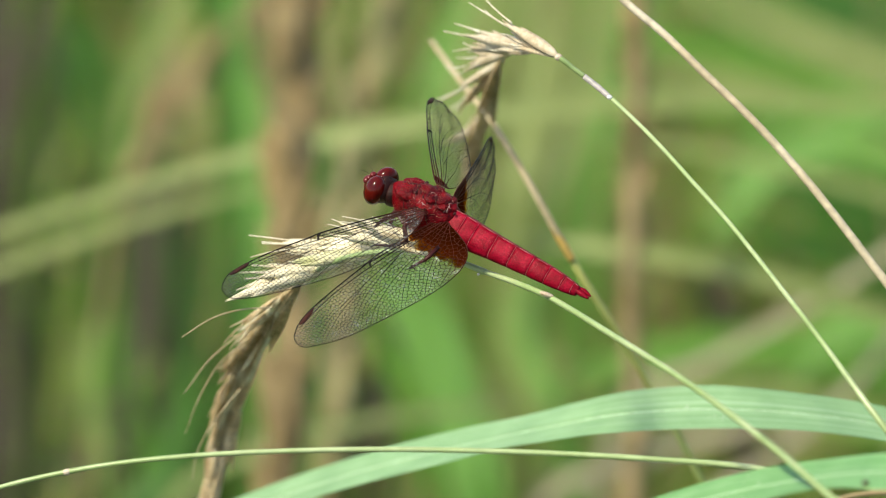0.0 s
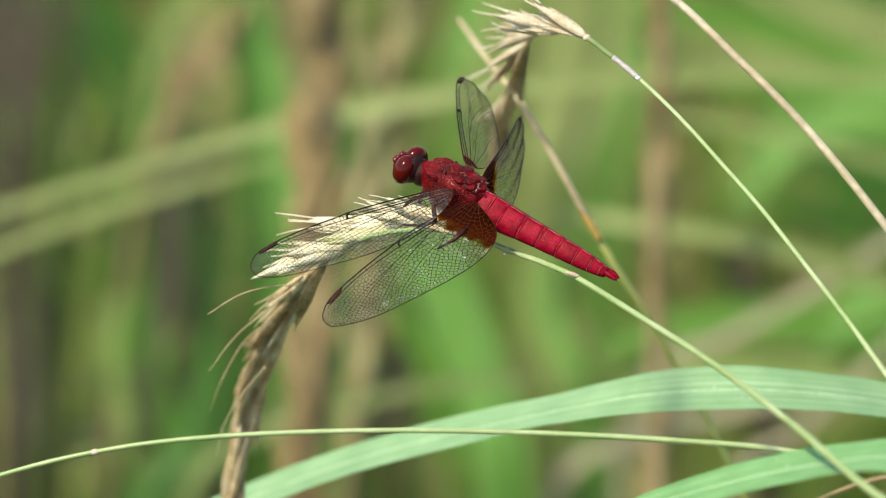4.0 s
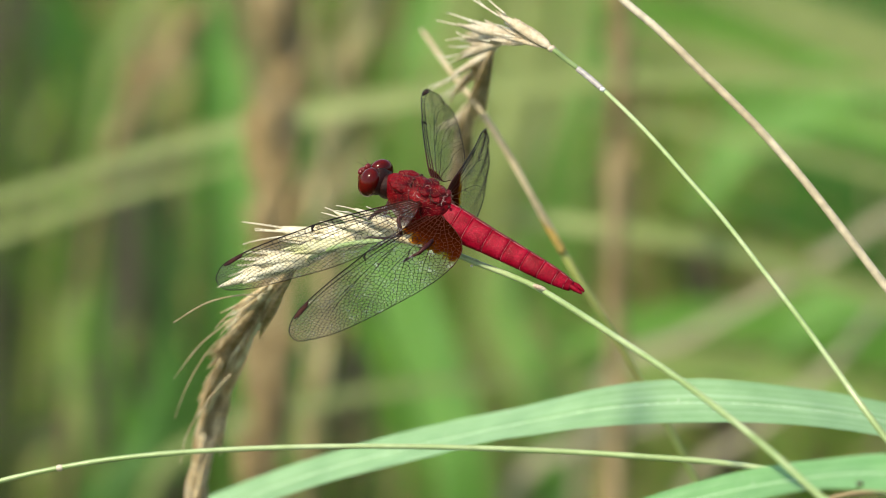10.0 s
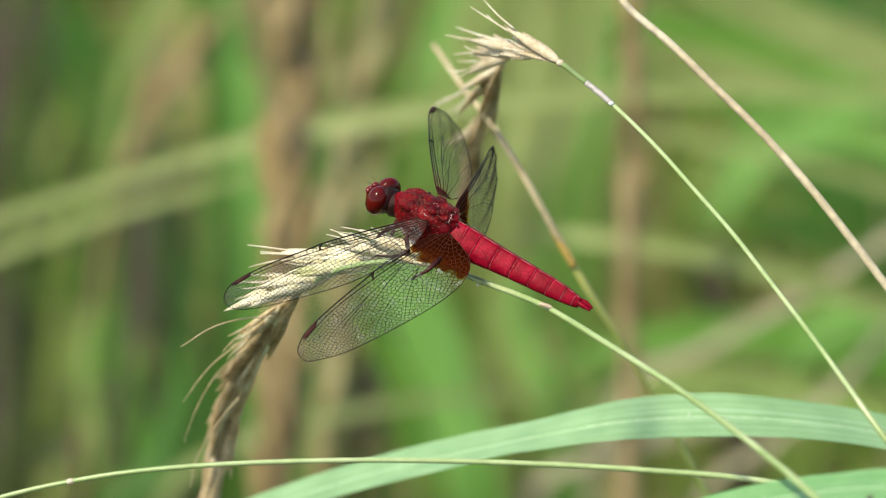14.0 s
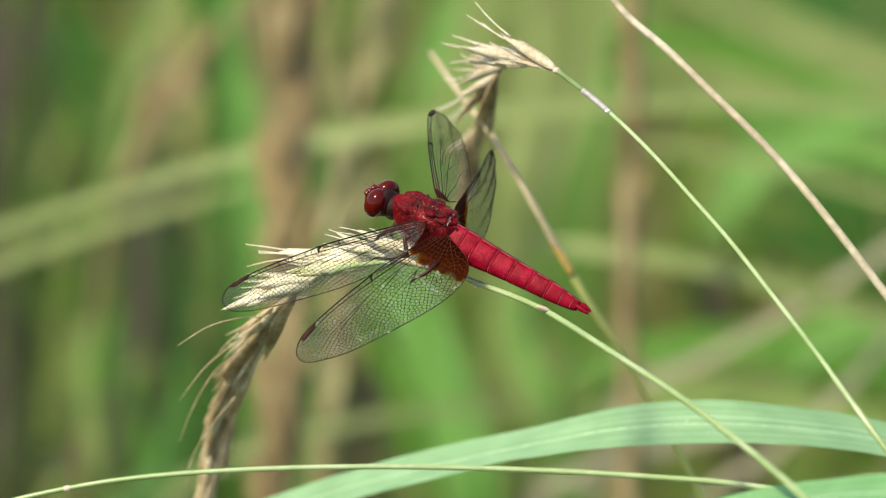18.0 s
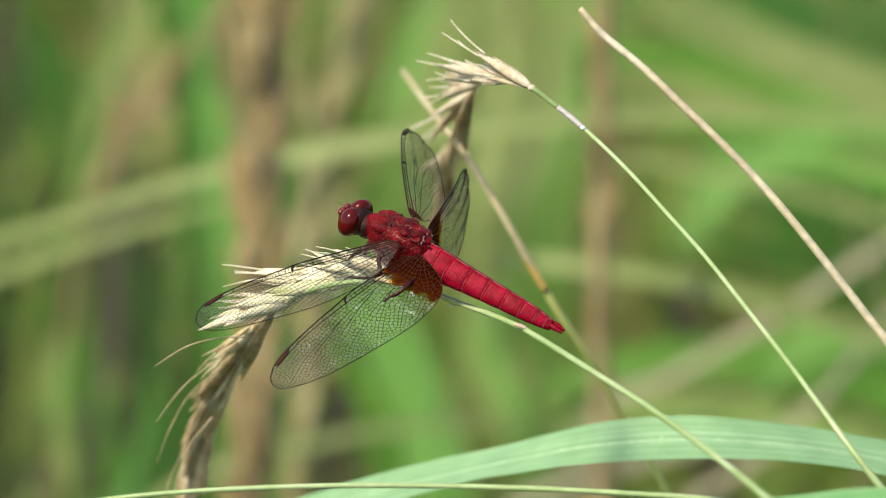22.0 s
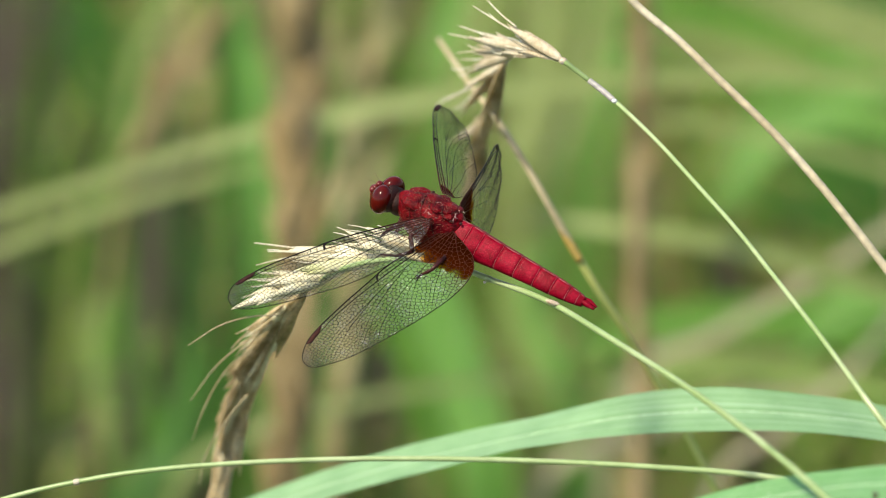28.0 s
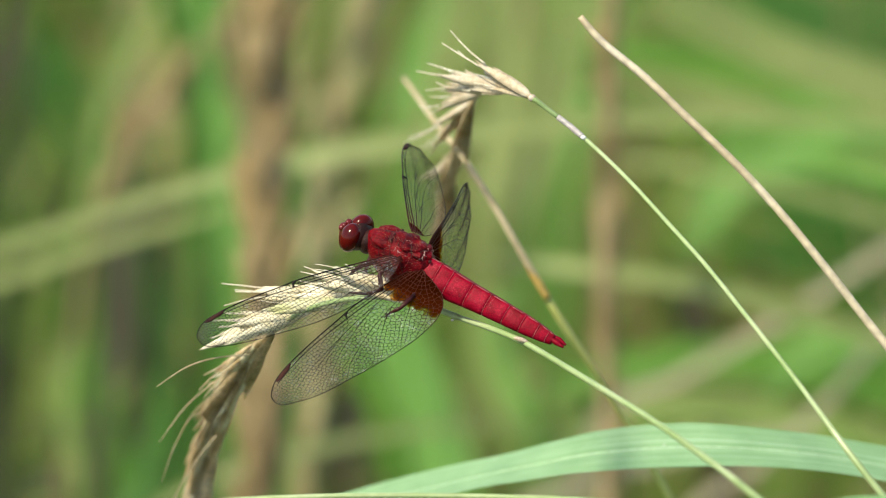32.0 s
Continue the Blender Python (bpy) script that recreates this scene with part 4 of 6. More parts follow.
def top_stem():
    ob = thing("grass_plant", TOP_BASE, "thin green grass stem bent over by a dry seed head", "grass")
    rnd = random.Random(5)
    line = curve_through(local([TOP_BASE] + TOP_LINE + [(25.6, 24.6, -18.0), (22.4, 27.2, -20.0)], TOP_BASE), 8)
    part("stalk", tube(Geo(), line, [0.001, 0.0008, 0.0006, 0.0004, 0.00038, 0.00037, 0.00036, 0.00035, 0.00034], 9), STEM_GREEN, ob)
    g = Geo()
    tube(g, curve_through(local([(26.2, 24.0, -17.5), (24.3, 25.7, -19.0), (22.4, 27.2, -20.0)], TOP_BASE), 6), [0.00046, 0.00050, 0.00048], 9)
    part("sheath", g, STEM_PALE, ob, "pale greyish sheath")
    head = [(22.4, 27.2, -20.0), (20.4, 28.7, -20.0), (18.3, 30.3, -20.0), (14.1, 31.9, -31.4), (10.6, 32.0, -50.4), (9.1, 30.0, -73.2), (8.0, 26.2, -92.2), (6.8, 21.7, -111.2), (5.3, 16.6, -126.4), (3.7, 10.9, -134.0)]
    rachis = curve_through(local(head, TOP_BASE), 6)
    part("rachis", tube(Geo(), rachis, [0.0004, 0.00045, 0.0004, 0.00035, 0.0003], 7), STEM_GREEN, ob)
    g = Geo()
    ball(g, local([(18.3, 30.3, -20.0)], TOP_BASE)[0], (0.0007, 0.0006, 0.0006), None, 10, 8)
    part("stem_node", g, NODE_BROWN, ob, "reddish stem node")
    g = Geo()
    ball(g, local([(26.3, 23.9, -16.8)], TOP_BASE)[0], (0.0005, 0.0004, 0.0004), None, 10, 8)
    part("water_drop", g, DROP, ob, "small white drop")
    tufts = [((18.2, 30.4, -20.0), (10.9, 35.6, -27.0), 10.5, HUSK_DRY, 0.75), ((18.0, 30.4, -20.0), (12.2, 33.0, -28.0), 8.5, HUSK_DRY, 0.5), ((15.8, 31.4, -27.6), (11.0, 31.6, -35.2), 7.0, HUSK_DRY, 0.3), ((13.2, 32.2, -35.2), (4.9, 34.6, -46.6), 9.5, HUSK_DRY, 0.6),
             ((12.8, 31.9, -39.0), (6.1, 32.6, -50.4), 9.0, HUSK_DRY, 0.5), ((11.1, 31.7, -50.4), (5.2, 31.1, -61.8), 7.5, HUSK_DRY, 0.6), ((10.0, 30.9, -65.6), (4.3, 27.2, -77.0), 8.5, HUSK_DRY, 0.9), ((9.7, 30.5, -65.6), (6.2, 26.4, -80.8), 8.0, HUSK_BROWN, 0.5),
             ((9.0, 29.1, -77.0), (3.9, 25.1, -88.4), 7.5, HUSK_DRY, 0.8), ((8.3, 27.4, -84.6), (6.3, 21.5, -96.0), 9.0, HUSK_BROWN, 0.5), ((8.7, 28.4, -84.6), (8.0, 22.4, -96.0), 8.5, HUSK_BROWN, 0.5), ((7.4, 24.4, -99.8), (5.9, 18.4, -111.2), 9.0, HUSK_BROWN, 0.4),
             ((7.1, 23.0, -103.6), (3.5, 18.9, -115.0), 7.5, HUSK_DRY, 0.4), ((6.8, 21.2, -111.2), (4.7, 14.6, -122.6), 9.0, HUSK_BROWN, 0.4), ((5.9, 18.0, -122.6), (4.0, 10.8, -130.2), 9.0, HUSK_BROWN, 0.4), ((6.2, 19.4, -115.0), (5.6, 12.7, -126.4), 8.5, HUSK_BROWN, 0.4),
             ((9.3, 30.8, -61.8), (8.2, 24.9, -77.0), 8.5, HUSK_BROWN, 0.5), ((5.1, 15.7, -130.2), (3.0, 8.9, -134.0), 8.5, HUSK_BROWN, 0.4)]
    for a, b, size, mat, awn in tufts:
        p, q = local([a, b], TOP_BASE)
        stretch = (q - p).length / Vector((q.x - p.x, q.y - p.y)).length
        spikelet(ob, p * 1000, q - p, size * stretch * 0.92, mat, AWN if mat is HUSK_DRY else AWN_BROWN, rnd, 7, 0.11, 3, awn / stretch ** 0.5, 0.15, "", (0.17 / stretch, 0.23 / stretch))
    return ob


top = top_stem()


# ---- other stems and leaves near the perch ----
def plain_stem(points, radii, mat, label, name="grass_plant", nodes=()):
    base = to_ground(*points[0])
    ob = thing(name, base, label, "grass")
    line = curve_through(local([base] + points, base), 8)
    part("stalk", tube(Geo(), line, [radii[0]] + radii, 9), mat, ob)
    for p, r in nodes:
        q = local([p], base)[0]
        i = min(range(len(line)), key=lambda k: (line[k] - q).length)
        way = (line[min(i + 1, len(line) - 1)] - line[max(i - 1, 0)]).normalized()
        g = Geo()
        ball(g, line[i], (r * 1.5, r, r), way.to_track_quat('X', 'Z').to_matrix(), 12, 8)
        part("stem_node", g, NODE_BROWN, ob, "reddish stem node")
    return ob


dry_stalk = plain_stem([(113.2, -72.4, -20.0), (94.3, -37.8, -30.0), (81.7, -19.8, -30.0), (70.5, -5.1, -30.0), (63.7, 3.8, -30.0), (57.2, 11.9, -30.0), (50.1, 19.8, -30.0), (42.5, 27.2, -30.0), (35.3, 34.2, -30.0), (28.9, 39.6, -30.0), (25.6, 43.5, -30.0)],
           [0.0013, 0.001, 0.0008, 0.00068, 0.00067, 0.00066, 0.00065, 0.00065, 0.00064, 0.00062, 0.0005], STRAW, "dry straw-coloured grass stalk, broken off at the top", "grass_plant")
plain_stem([(94.5, -52.4, 45.0), (73.7, -39.0, 40.0), (48.3, -33.4, 35.0), (31.3, -31.9, 32.0), (10.0, -30.9, 28.0), (-11.5, -30.6, 26.0), (-33.1, -31.3, 24.0), (-47.9, -32.6, 22.0), (-57.6, -34.2, 20.0), (-67.9, -36.6, 18.0), (-85.6, -42.5, 14.0), (-105.1, -52.3, 10.0)],
           [0.001, 0.0008, 0.00050, 0.00047, 0.00044, 0.00042, 0.00041, 0.0004, 0.0004, 0.00038, 0.00034, 0.0003], STEM_GREEN, "slender green grass stem arching low across", nodes=[((-57.6, -34.2, 20.0), 0.00052)])
bent = plain_stem([(60.2, -84.1, -135.0), (43.9, -39.3, -112.0), (34.8, -23.4, -102.0), (29.1, -13.7, -96.0), (24.3, -6.5, -92.0), (20.9, -0.7, -90.0)], [0.0007, 0.0006, 0.00056, 0.00062, 0.00072, 0.00074],
                  STEM_YELLOW, "bent grass stalk, tan above and yellowish green below")
bent_base = to_ground(*(60.2, -84.1, -135.0))
part("dry_tip", tube(Geo(), curve_through(local([(21.1, -1.0, -90.0), (18.3, 3.9, -88.0), (13.8, 11.9, -86.0), (8.7, 20.3, -86.0), (4.4, 26.3, -100.0), (1.2, 31.1, -120.0), (-2.0, 36.1, -140.0)], bent_base), 8),
                     [0.00070, 0.00066, 0.0006, 0.00056, 0.0005, 0.0005, 0.00045], 9), STRAW_MID, bent, "dry tan upper stalk")

part("sheath", tube(Geo(), curve_through(local([(21.6, -1.9, -90.0), (19.8, 1.1, -89.0), (18.1, 4.2, -88.0)], bent_base), 5), [0.00074, 0.00073, 0.00068], 9), STEM_ORANGE, bent, "orange-tan sheath")
plain_stem([(102.5, -43.8, 50.0), (77.2, -37.4, 50.0), (66.1, -36.4, 50.0), (58.7, -37.5, 50.0), (43.7, -44.0, 45.0)], [0.0005, 0.0005, 0.00045, 0.0004, 0.0002], STRAW_FAR, "thin dry brown stem under the leaf")


def near_leaf(points, widths, mat, label, hint, fold):
    base = to_ground(*points[0])
    ob = thing("leaf", base, label, "leaf", "broad grass leaves below the perch")
    line = curve_through(local([base] + points, base), 12)
    part("leaf_blade", blade(Geo(), line, [widths[0] * 0.7] + widths, hint, fold, 0.0003), mat, ob)
    w = along([widths[0] * 0.7] + widths, len(line))
    g = Geo()
    up = Vector(hint).normalized() * 0.00004
    tube(g, [p + up for p in line], [x * 0.012 for x in w], 6)
    part("midrib", g, RIB_PALE, ob, "pale midrib")
    return ob, base


near_leaf([(158.5, -79.4, -60.0), (118.1, -44.7, -72.0), (94.3, -34.4, -66.0), (72.5, -29.0, -61.0), (58.7, -27.0, -59.0), (43.9, -26.2, -58.0), (29.2, -27.1, -61.0), (18.2, -29.2, -68.0), (4.8, -32.4, -80.0), (-15.5, -37.9, -93.0), (-31.9, -43.8, -103.0), (-48.5, -51.3, -111.0), (-70.0, -63.7, -118.0)],
          [0.012, 0.0115, 0.0095, 0.0084, 0.0090, 0.0105, 0.0102, 0.0097, 0.0091, 0.0083, 0.0080, 0.0072, 0.0015], LEAF, "broad blue-green grass leaf arching over, half in shade", (0, 0.85, 0.75), 0.10)
front, front_base = near_leaf([(135.9, -64.1, 120.0), (101.6, -40.1, 105.0), (82.2, -34.6, 96.0), (64.0, -32.4, 86.0), (50.9, -34.1, 72.0), (38.9, -37.0, 62.0), (24.9, -41.6, 52.0), (8.2, -49.2, 40.0)],
                              [0.011, 0.0095, 0.0088, 0.0086, 0.0084, 0.0078, 0.006, 0.001], LEAF_FRONT, "broad fresh green grass leaf", (0, 0.8, 0.75), 0.10)


def make_speck():
    at = (60.9, -33.8, 87.4)
    ob = thing("tiny_snail", at, "tiny brown snail on the green leaf", "snail")
    g = Geo()
    ball(g, (0, 0, 0.0002), (0.0005, 0.0004, 0.0004), None, 12, 8, 0.0001, 3.0, 2500)
    part("shell", g, SNAIL, ob)
    g = Geo()
    ball(g, (0.0003, 0.0002, 0.0003), (0.0002, 0.0002, 0.0002), None, 8, 6)
    part("whorl", g, SNAIL, ob)
    return ob


make_speck()

# ---- the dragonfly ----
from mathutils.geometry import delaunay_2d_cdt

# body frame: x forward, y to its left, z up its back; mm from the middle of the thorax
FORWARD = Vector((-0.847, 0.402, -0.348)).normalized()
LEFT = Vector((-0.516, -0.461, 0.722))
LEFT = (LEFT - FORWARD * LEFT.dot(FORWARD)).normalized()
BACK = FORWARD.cross(LEFT)
THORAX_AT = Vector((-2.0, 7.2, -0.0)) / 1000
BODY = Matrix.Translation(THORAX_AT) @ Matrix((FORWARD, LEFT, BACK)).transposed().to_4x4()

FORE_EDGE = [(0, 0), (2, 0.5), (6, 0.9), (12, 1.35), (17, 1.5), (19, 1.35), (25, 1.0), (30, 0.3), (33.5, -0.9), (35.4, -2.5), (36, -4.2), (35.2, -5.9),
             (33, -6.9), (29, -7.4), (24, -7.6), (18, -7.7), (13, -7.2), (8.5, -6.1), (5, -4.8), (2.6, -3.3), (1.0, -1.8)]
HIND_EDGE = [(0, 0), (2, 0.6), (6, 1.1), (11, 1.45), (13.5, 1.4), (15, 1.25), (21, 0.8), (26, 0.1), (29.5, -0.9), (32, -2.4), (33, -4.2), (32.4, -5.8),
             (30, -7.3), (26, -8.6), (21, -9.6), (16, -10.3), (11, -10.7), (7.5, -10.6), (4.5, -10.0), (2.3, -8.6), (1.0, -6.6), (0.4, -3.8)]
# main veins from the base outwards: thickness, then points
FORE_VEINS = [(0.15, [(0, -0.25), (8, 0.55), (17, 1.0)]), (0.18, [(0, -0.6), (8, 0.05), (17, 0.45), (27, 0.1), (33.5, -1.2)]),
              (0.12, [(0, -0.9), (6, -0.9), (14, -0.9), (22, -1.5), (29, -2.6), (34, -4.4)]), (0.12, [(0, -1.2), (6, -2.0), (13, -2.6), (20, -3.6), (26, -5.6), (29, -7.0)]),
              (0.12, [(0, -1.4), (4, -2.4), (9, -3.9), (15, -5.4), (20, -7.4)]), (0.10, [(12, -1.0), (18, -1.9), (24, -3.6), (31, -6.6)]),
              (0.08, [(9, -1.6), (15, -3.4), (19, -5.4), (22.5, -7.5)]), (0.08, [(20, -1.4), (27, -2.9), (31.5, -4.6), (34, -6.4)])]
HIND_VEINS = [(0.15, [(0, -0.25), (6, 0.65), (13.5, 1.0)]), (0.18, [(0, -0.6), (6, 0.1), (13.5, 0.4), (23, -0.1), (30.5, -1.9)]),
              (0.12, [(0, -0.9), (5, -0.9), (11, -1.0), (18, -1.9), (25, -3.4), (31.5, -6.0)]), (0.12, [(0, -1.2), (4, -2.2), (9, -3.2), (15, -4.8), (20, -7.2), (22.5, -9.2)]),
              (0.12, [(0, -1.4), (3, -3.2), (6.5, -5.4), (10, -8.0), (12.5, -10.4)]), (0.12, [(0, -1.5), (2, -4.2), (3.6, -6.8), (6.0, -8.8), (9.5, -10.5)]),
              (0.10, [(10, -1.1), (15, -2.4), (21, -5.0), (26, -8.2)]),
              (0.08, [(8, -3.0), (12, -5.4), (15, -8.0), (17, -10.1)]), (0.08, [(17, -1.7), (23, -3.6), (27.5, -5.6), (30, -7.2)])]


def smooth_outline(points, steps=5):
    p = [Vector((*q, 0)) for q in points]
    n = len(p)
    out = []
    for i in range(n):
        a, b, c, d = p[i - 1], p[i], p[(i + 1) % n], p[(i + 2) % n]
        if i == n - 1 or i == 0:
            d = d if i == 0 else c * 2 - b
            a = a if i else b * 2 - c
        for k in range(steps):
            t = k / steps
            out.append(0.5 * (2 * b + (c - a) * t + (2 * a - 5 * b + 4 * c - d) * t * t + (3 * b - a - 3 * c + d) * t ** 3))
    return [(q.x, q.y) for q in out]


def inside(q, ring):
    x, y = q
    hit = False
    n = len(ring)
    for i in range(n):
        x1, y1 = ring[i]
        x2, y2 = ring[(i + 1) % n]
        if (y1 > y) != (y2 > y) and x < (x2 - x1) * (y - y1) / (y2 - y1) + x1:
            hit = not hit
    return hit


def lift(x, y, span):
    """The wing's gentle corrugation and camber (mm)."""
    return 0.10 * math.sin(y * 2.1 + 0.5) + 0.012 * y * x / span * 4 - 0.0009 * x * x


def wing_pattern(edge, veins, span, seed):
    """Edges of the net of cells between the veins, as pairs of points (mm)."""
    rnd = random.Random(seed)
    ring = smooth_outline(edge)
    seeds = []

    def far_enough(q, d):
        return all((q[0] - s[0]) ** 2 + (q[1] - s[1]) ** 2 > d * d for s in seeds)

    def cell(x, y):
        return 0.50 + 0.34 * max(0.0, 1 - x / span) * min(1.0, max(0.0, (y + 12.5) / 7))

    for w, pts in veins:
        line = curve_through([(*p, 0) for p in pts], 40)
        run = 0.0
        for a, b in zip(line, line[1:]):
            run += (b - a).length
            step = cell(a.x, a.y) * 0.95
            if run > step:
                run = 0.0
                n = Vector((-(b - a).y, (b - a).x, 0)).normalized()
                for s in (-1, 1):
                    q = a + n * s * 0.28
                    if inside((q.x, q.y), ring) and far_enough((q.x, q.y), 0.34):
                        seeds.append((q.x, q.y))
    # rows of cells that fan out from the root towards the margin
    r, row = 0.9, 0
    while r < span * 1.3:
        ang = 0.06 if row % 2 else 0.0
        while ang < 1.75:
            x, y = r * math.cos(ang - 0.14), -r * math.sin(ang - 0.14) / 1.25
            c = cell(x, y)
            q = (x + rnd.gauss(0, 0.055), y + rnd.gauss(0, 0.055))
            if inside(q, ring) and far_enough(q, c * 0.70):
                seeds.append(q)
            ang += c * 1.18 / r
        r += cell(min(r, span), -2.0) * 0.98
        row += 1
    pts = [Vector(s) for s in seeds] + [Vector((span / 2 + 80 * math.cos(k), 80 * math.sin(k))) for k in np.linspace(0, 6.0, 12)]
    verts, _, faces, *_ = delaunay_2d_cdt(pts, [], [], 0, 1e-6)
    centres, by_edge = [], {}
    for f in faces:
        a, b, c = (verts[i] for i in f)
        d = 2 * (a.x * (b.y - c.y) + b.x * (c.y - a.y) + c.x * (a.y - b.y))
        ux = (a.length_squared * (b.y - c.y) + b.length_squared * (c.y - a.y) + c.length_squared * (a.y - b.y)) / d
        uy = (a.length_squared * (c.x - b.x) + b.length_squared * (a.x - c.x) + c.length_squared * (b.x - a.x)) / d
        centres.append((ux, uy))
        for i in range(3):
            by_edge.setdefault(tuple(sorted((f[i], f[(i + 1) % 3]))), []).append(len(centres) - 1)
    pairs = []
    for pair in by_edge.values():
        if len(pair) != 2:
            continue
        p, q = centres[pair[0]], centres[pair[1]]
        ip, iq = inside(p, ring), inside(q, ring)
        if not ip and not iq:
            continue
        if ip != iq:
            a, b = (p, q) if ip else (q, p)
            for _ in range(18):
                m = ((a[0] + b[0]) / 2, (a[1] + b[1]) / 2)
                if inside(m, ring):
                    a = m
                else:
                    b = m
            p, q = (p, a) if ip else (q, a)
        pairs.append((p, q))
    return ring, pairs


def wing_meshes(edge, veins, span, nodus, stigma, seed, mirror, bow):
    ring, pairs = wing_pattern(edge, veins, span, seed)

    def at(p, up=0.0):
        x, y = p
        if mirror:
            return Vector((x, y, bow[0] * x * x + bow[1] * x * y + bow[2] * max(x - 15, 0) ** 2 - 0.10 * math.sin(y * 2.1 + 0.5) - up)) / 1000
        return Vector((x, y, lift(x, y, span) + up)) / 1000

    film = Geo()
    # strips across the chord
    cols = 90
    rows = 40
    xs = np.linspace(0.02, span - 0.02, cols)
    arr = np.array(ring + ring[:1])
    for x in xs:
        ys = []
        for (xa, ya), (xb, yb) in zip(arr, arr[1:]):
            if (xa <= x < xb) or (xb <= x < xa):
                ys.append(ya + (yb - ya) * (x - xa) / (xb - xa))
        lo, hi = (min(ys), max(ys)) if ys else (-0.1, 0.0)
        for k in range(rows):
            film.v.append(at((x, lo + (hi - lo) * k / (rows - 1))))
    for i in range(cols - 1):
        for k in range(rows - 1):
            a = i * rows + k
            film.face((a, a + rows, a + rows + 1, a + 1))
    net = Geo()

    def bar(p, q, w):
        a, b = at(p), at(q)
        if (b - a).length < 1e-5:
            return
        t = (b - a).normalized()
        n = t.cross(Vector((0, 0, 1))).normalized() * w / 2000
        z = Vector((0, 0, 0.026 if mirror else w / 2)) / 1000
        i = len(net.v)
        net.v += [a + n, a + z, a - n, a - z, b + n, b + z, b - n, b - z]
        for k in range(4):
            net.face((i + k, i + (k + 1) % 4, i + 4 + (k + 1) % 4, i + 4 + k))

    for p, q in pairs:
        bar(p, q, (0.056 if mirror else 0.082) + 0.03 * max(0.0, 1 - (p[0] + q[0]) / 17))
    mains = []
    for w, pts in veins:
        line = [at((q.x, q.y)) for q in curve_through([(*p, 0) for p in pts], 10)]
        mains.append(tube(Geo(), line, [w * 0.62 / 1000, w * 0.42 / 1000, w * 0.36 / 1000], 5))
    rim = [at(p) for p in ring]
    k = max(range(len(ring)), key=lambda i: ring[i][0])
    mains.append(tube(Geo(), rim[:k + 1], [0.00012, 0.00011, 0.00010, 0.00008], 6))
    mains.append(tube(Geo(), rim[k:] + rim[:1], [0.00008, 0.00007, 0.00007, 0.00007], 5))
    # cross veins between the front edge and the first long veins
    front = [p for p in ring[:k + 1]]
    x = 1.6
    while x < span - 6:
        ye = float(np.interp(x, [p[0] for p in front], [p[1] for p in front]))
        yv = float(np.interp(x, [p[0] for p in veins[1][1]], [p[1] for p in veins[1][1]]))
        bar((x, ye), (x + 0.12, yv), 0.09)
        x += 1.15 + 0.2 * math.sin(x * 3)
    nod = Geo()
    ye = float(np.interp(nodus, [p[0] for p in front], [p[1] for p in front]))
    tube(nod, [at((nodus - 0.5, ye)), at((nodus + 0.2, ye - 0.4)), at((nodus + 0.5, ye - 1.2))], [0.00014, 0.0002, 0.0001], 6)
    st = Geo()
    p0, p1 = stigma
    for kk in range(9):
        xx = p0 + (p1 - p0) * kk / 8
        ye = float(np.interp(xx, [p[0] for p in front], [p[1] for p in front]))
        w = 0.78 * min(1.0, 0.35 + 3 * min(kk, 8 - kk) / 8)
        for yy, zz in ((ye, 0.07), (ye - w, 0.07), (ye - w, -0.07), (ye, -0.07)):
            st.v.append(at((xx, yy), zz))
    for kk in range(8):
        for j in range(4):
            a, b = kk * 4 + j, kk * 4 + (j + 1) % 4
            st.face((a, b, b + 4, a + 4))
    st.face((3, 2, 1, 0))
    st.face((32, 33, 34, 35))
    return film, net, mains, nod, st


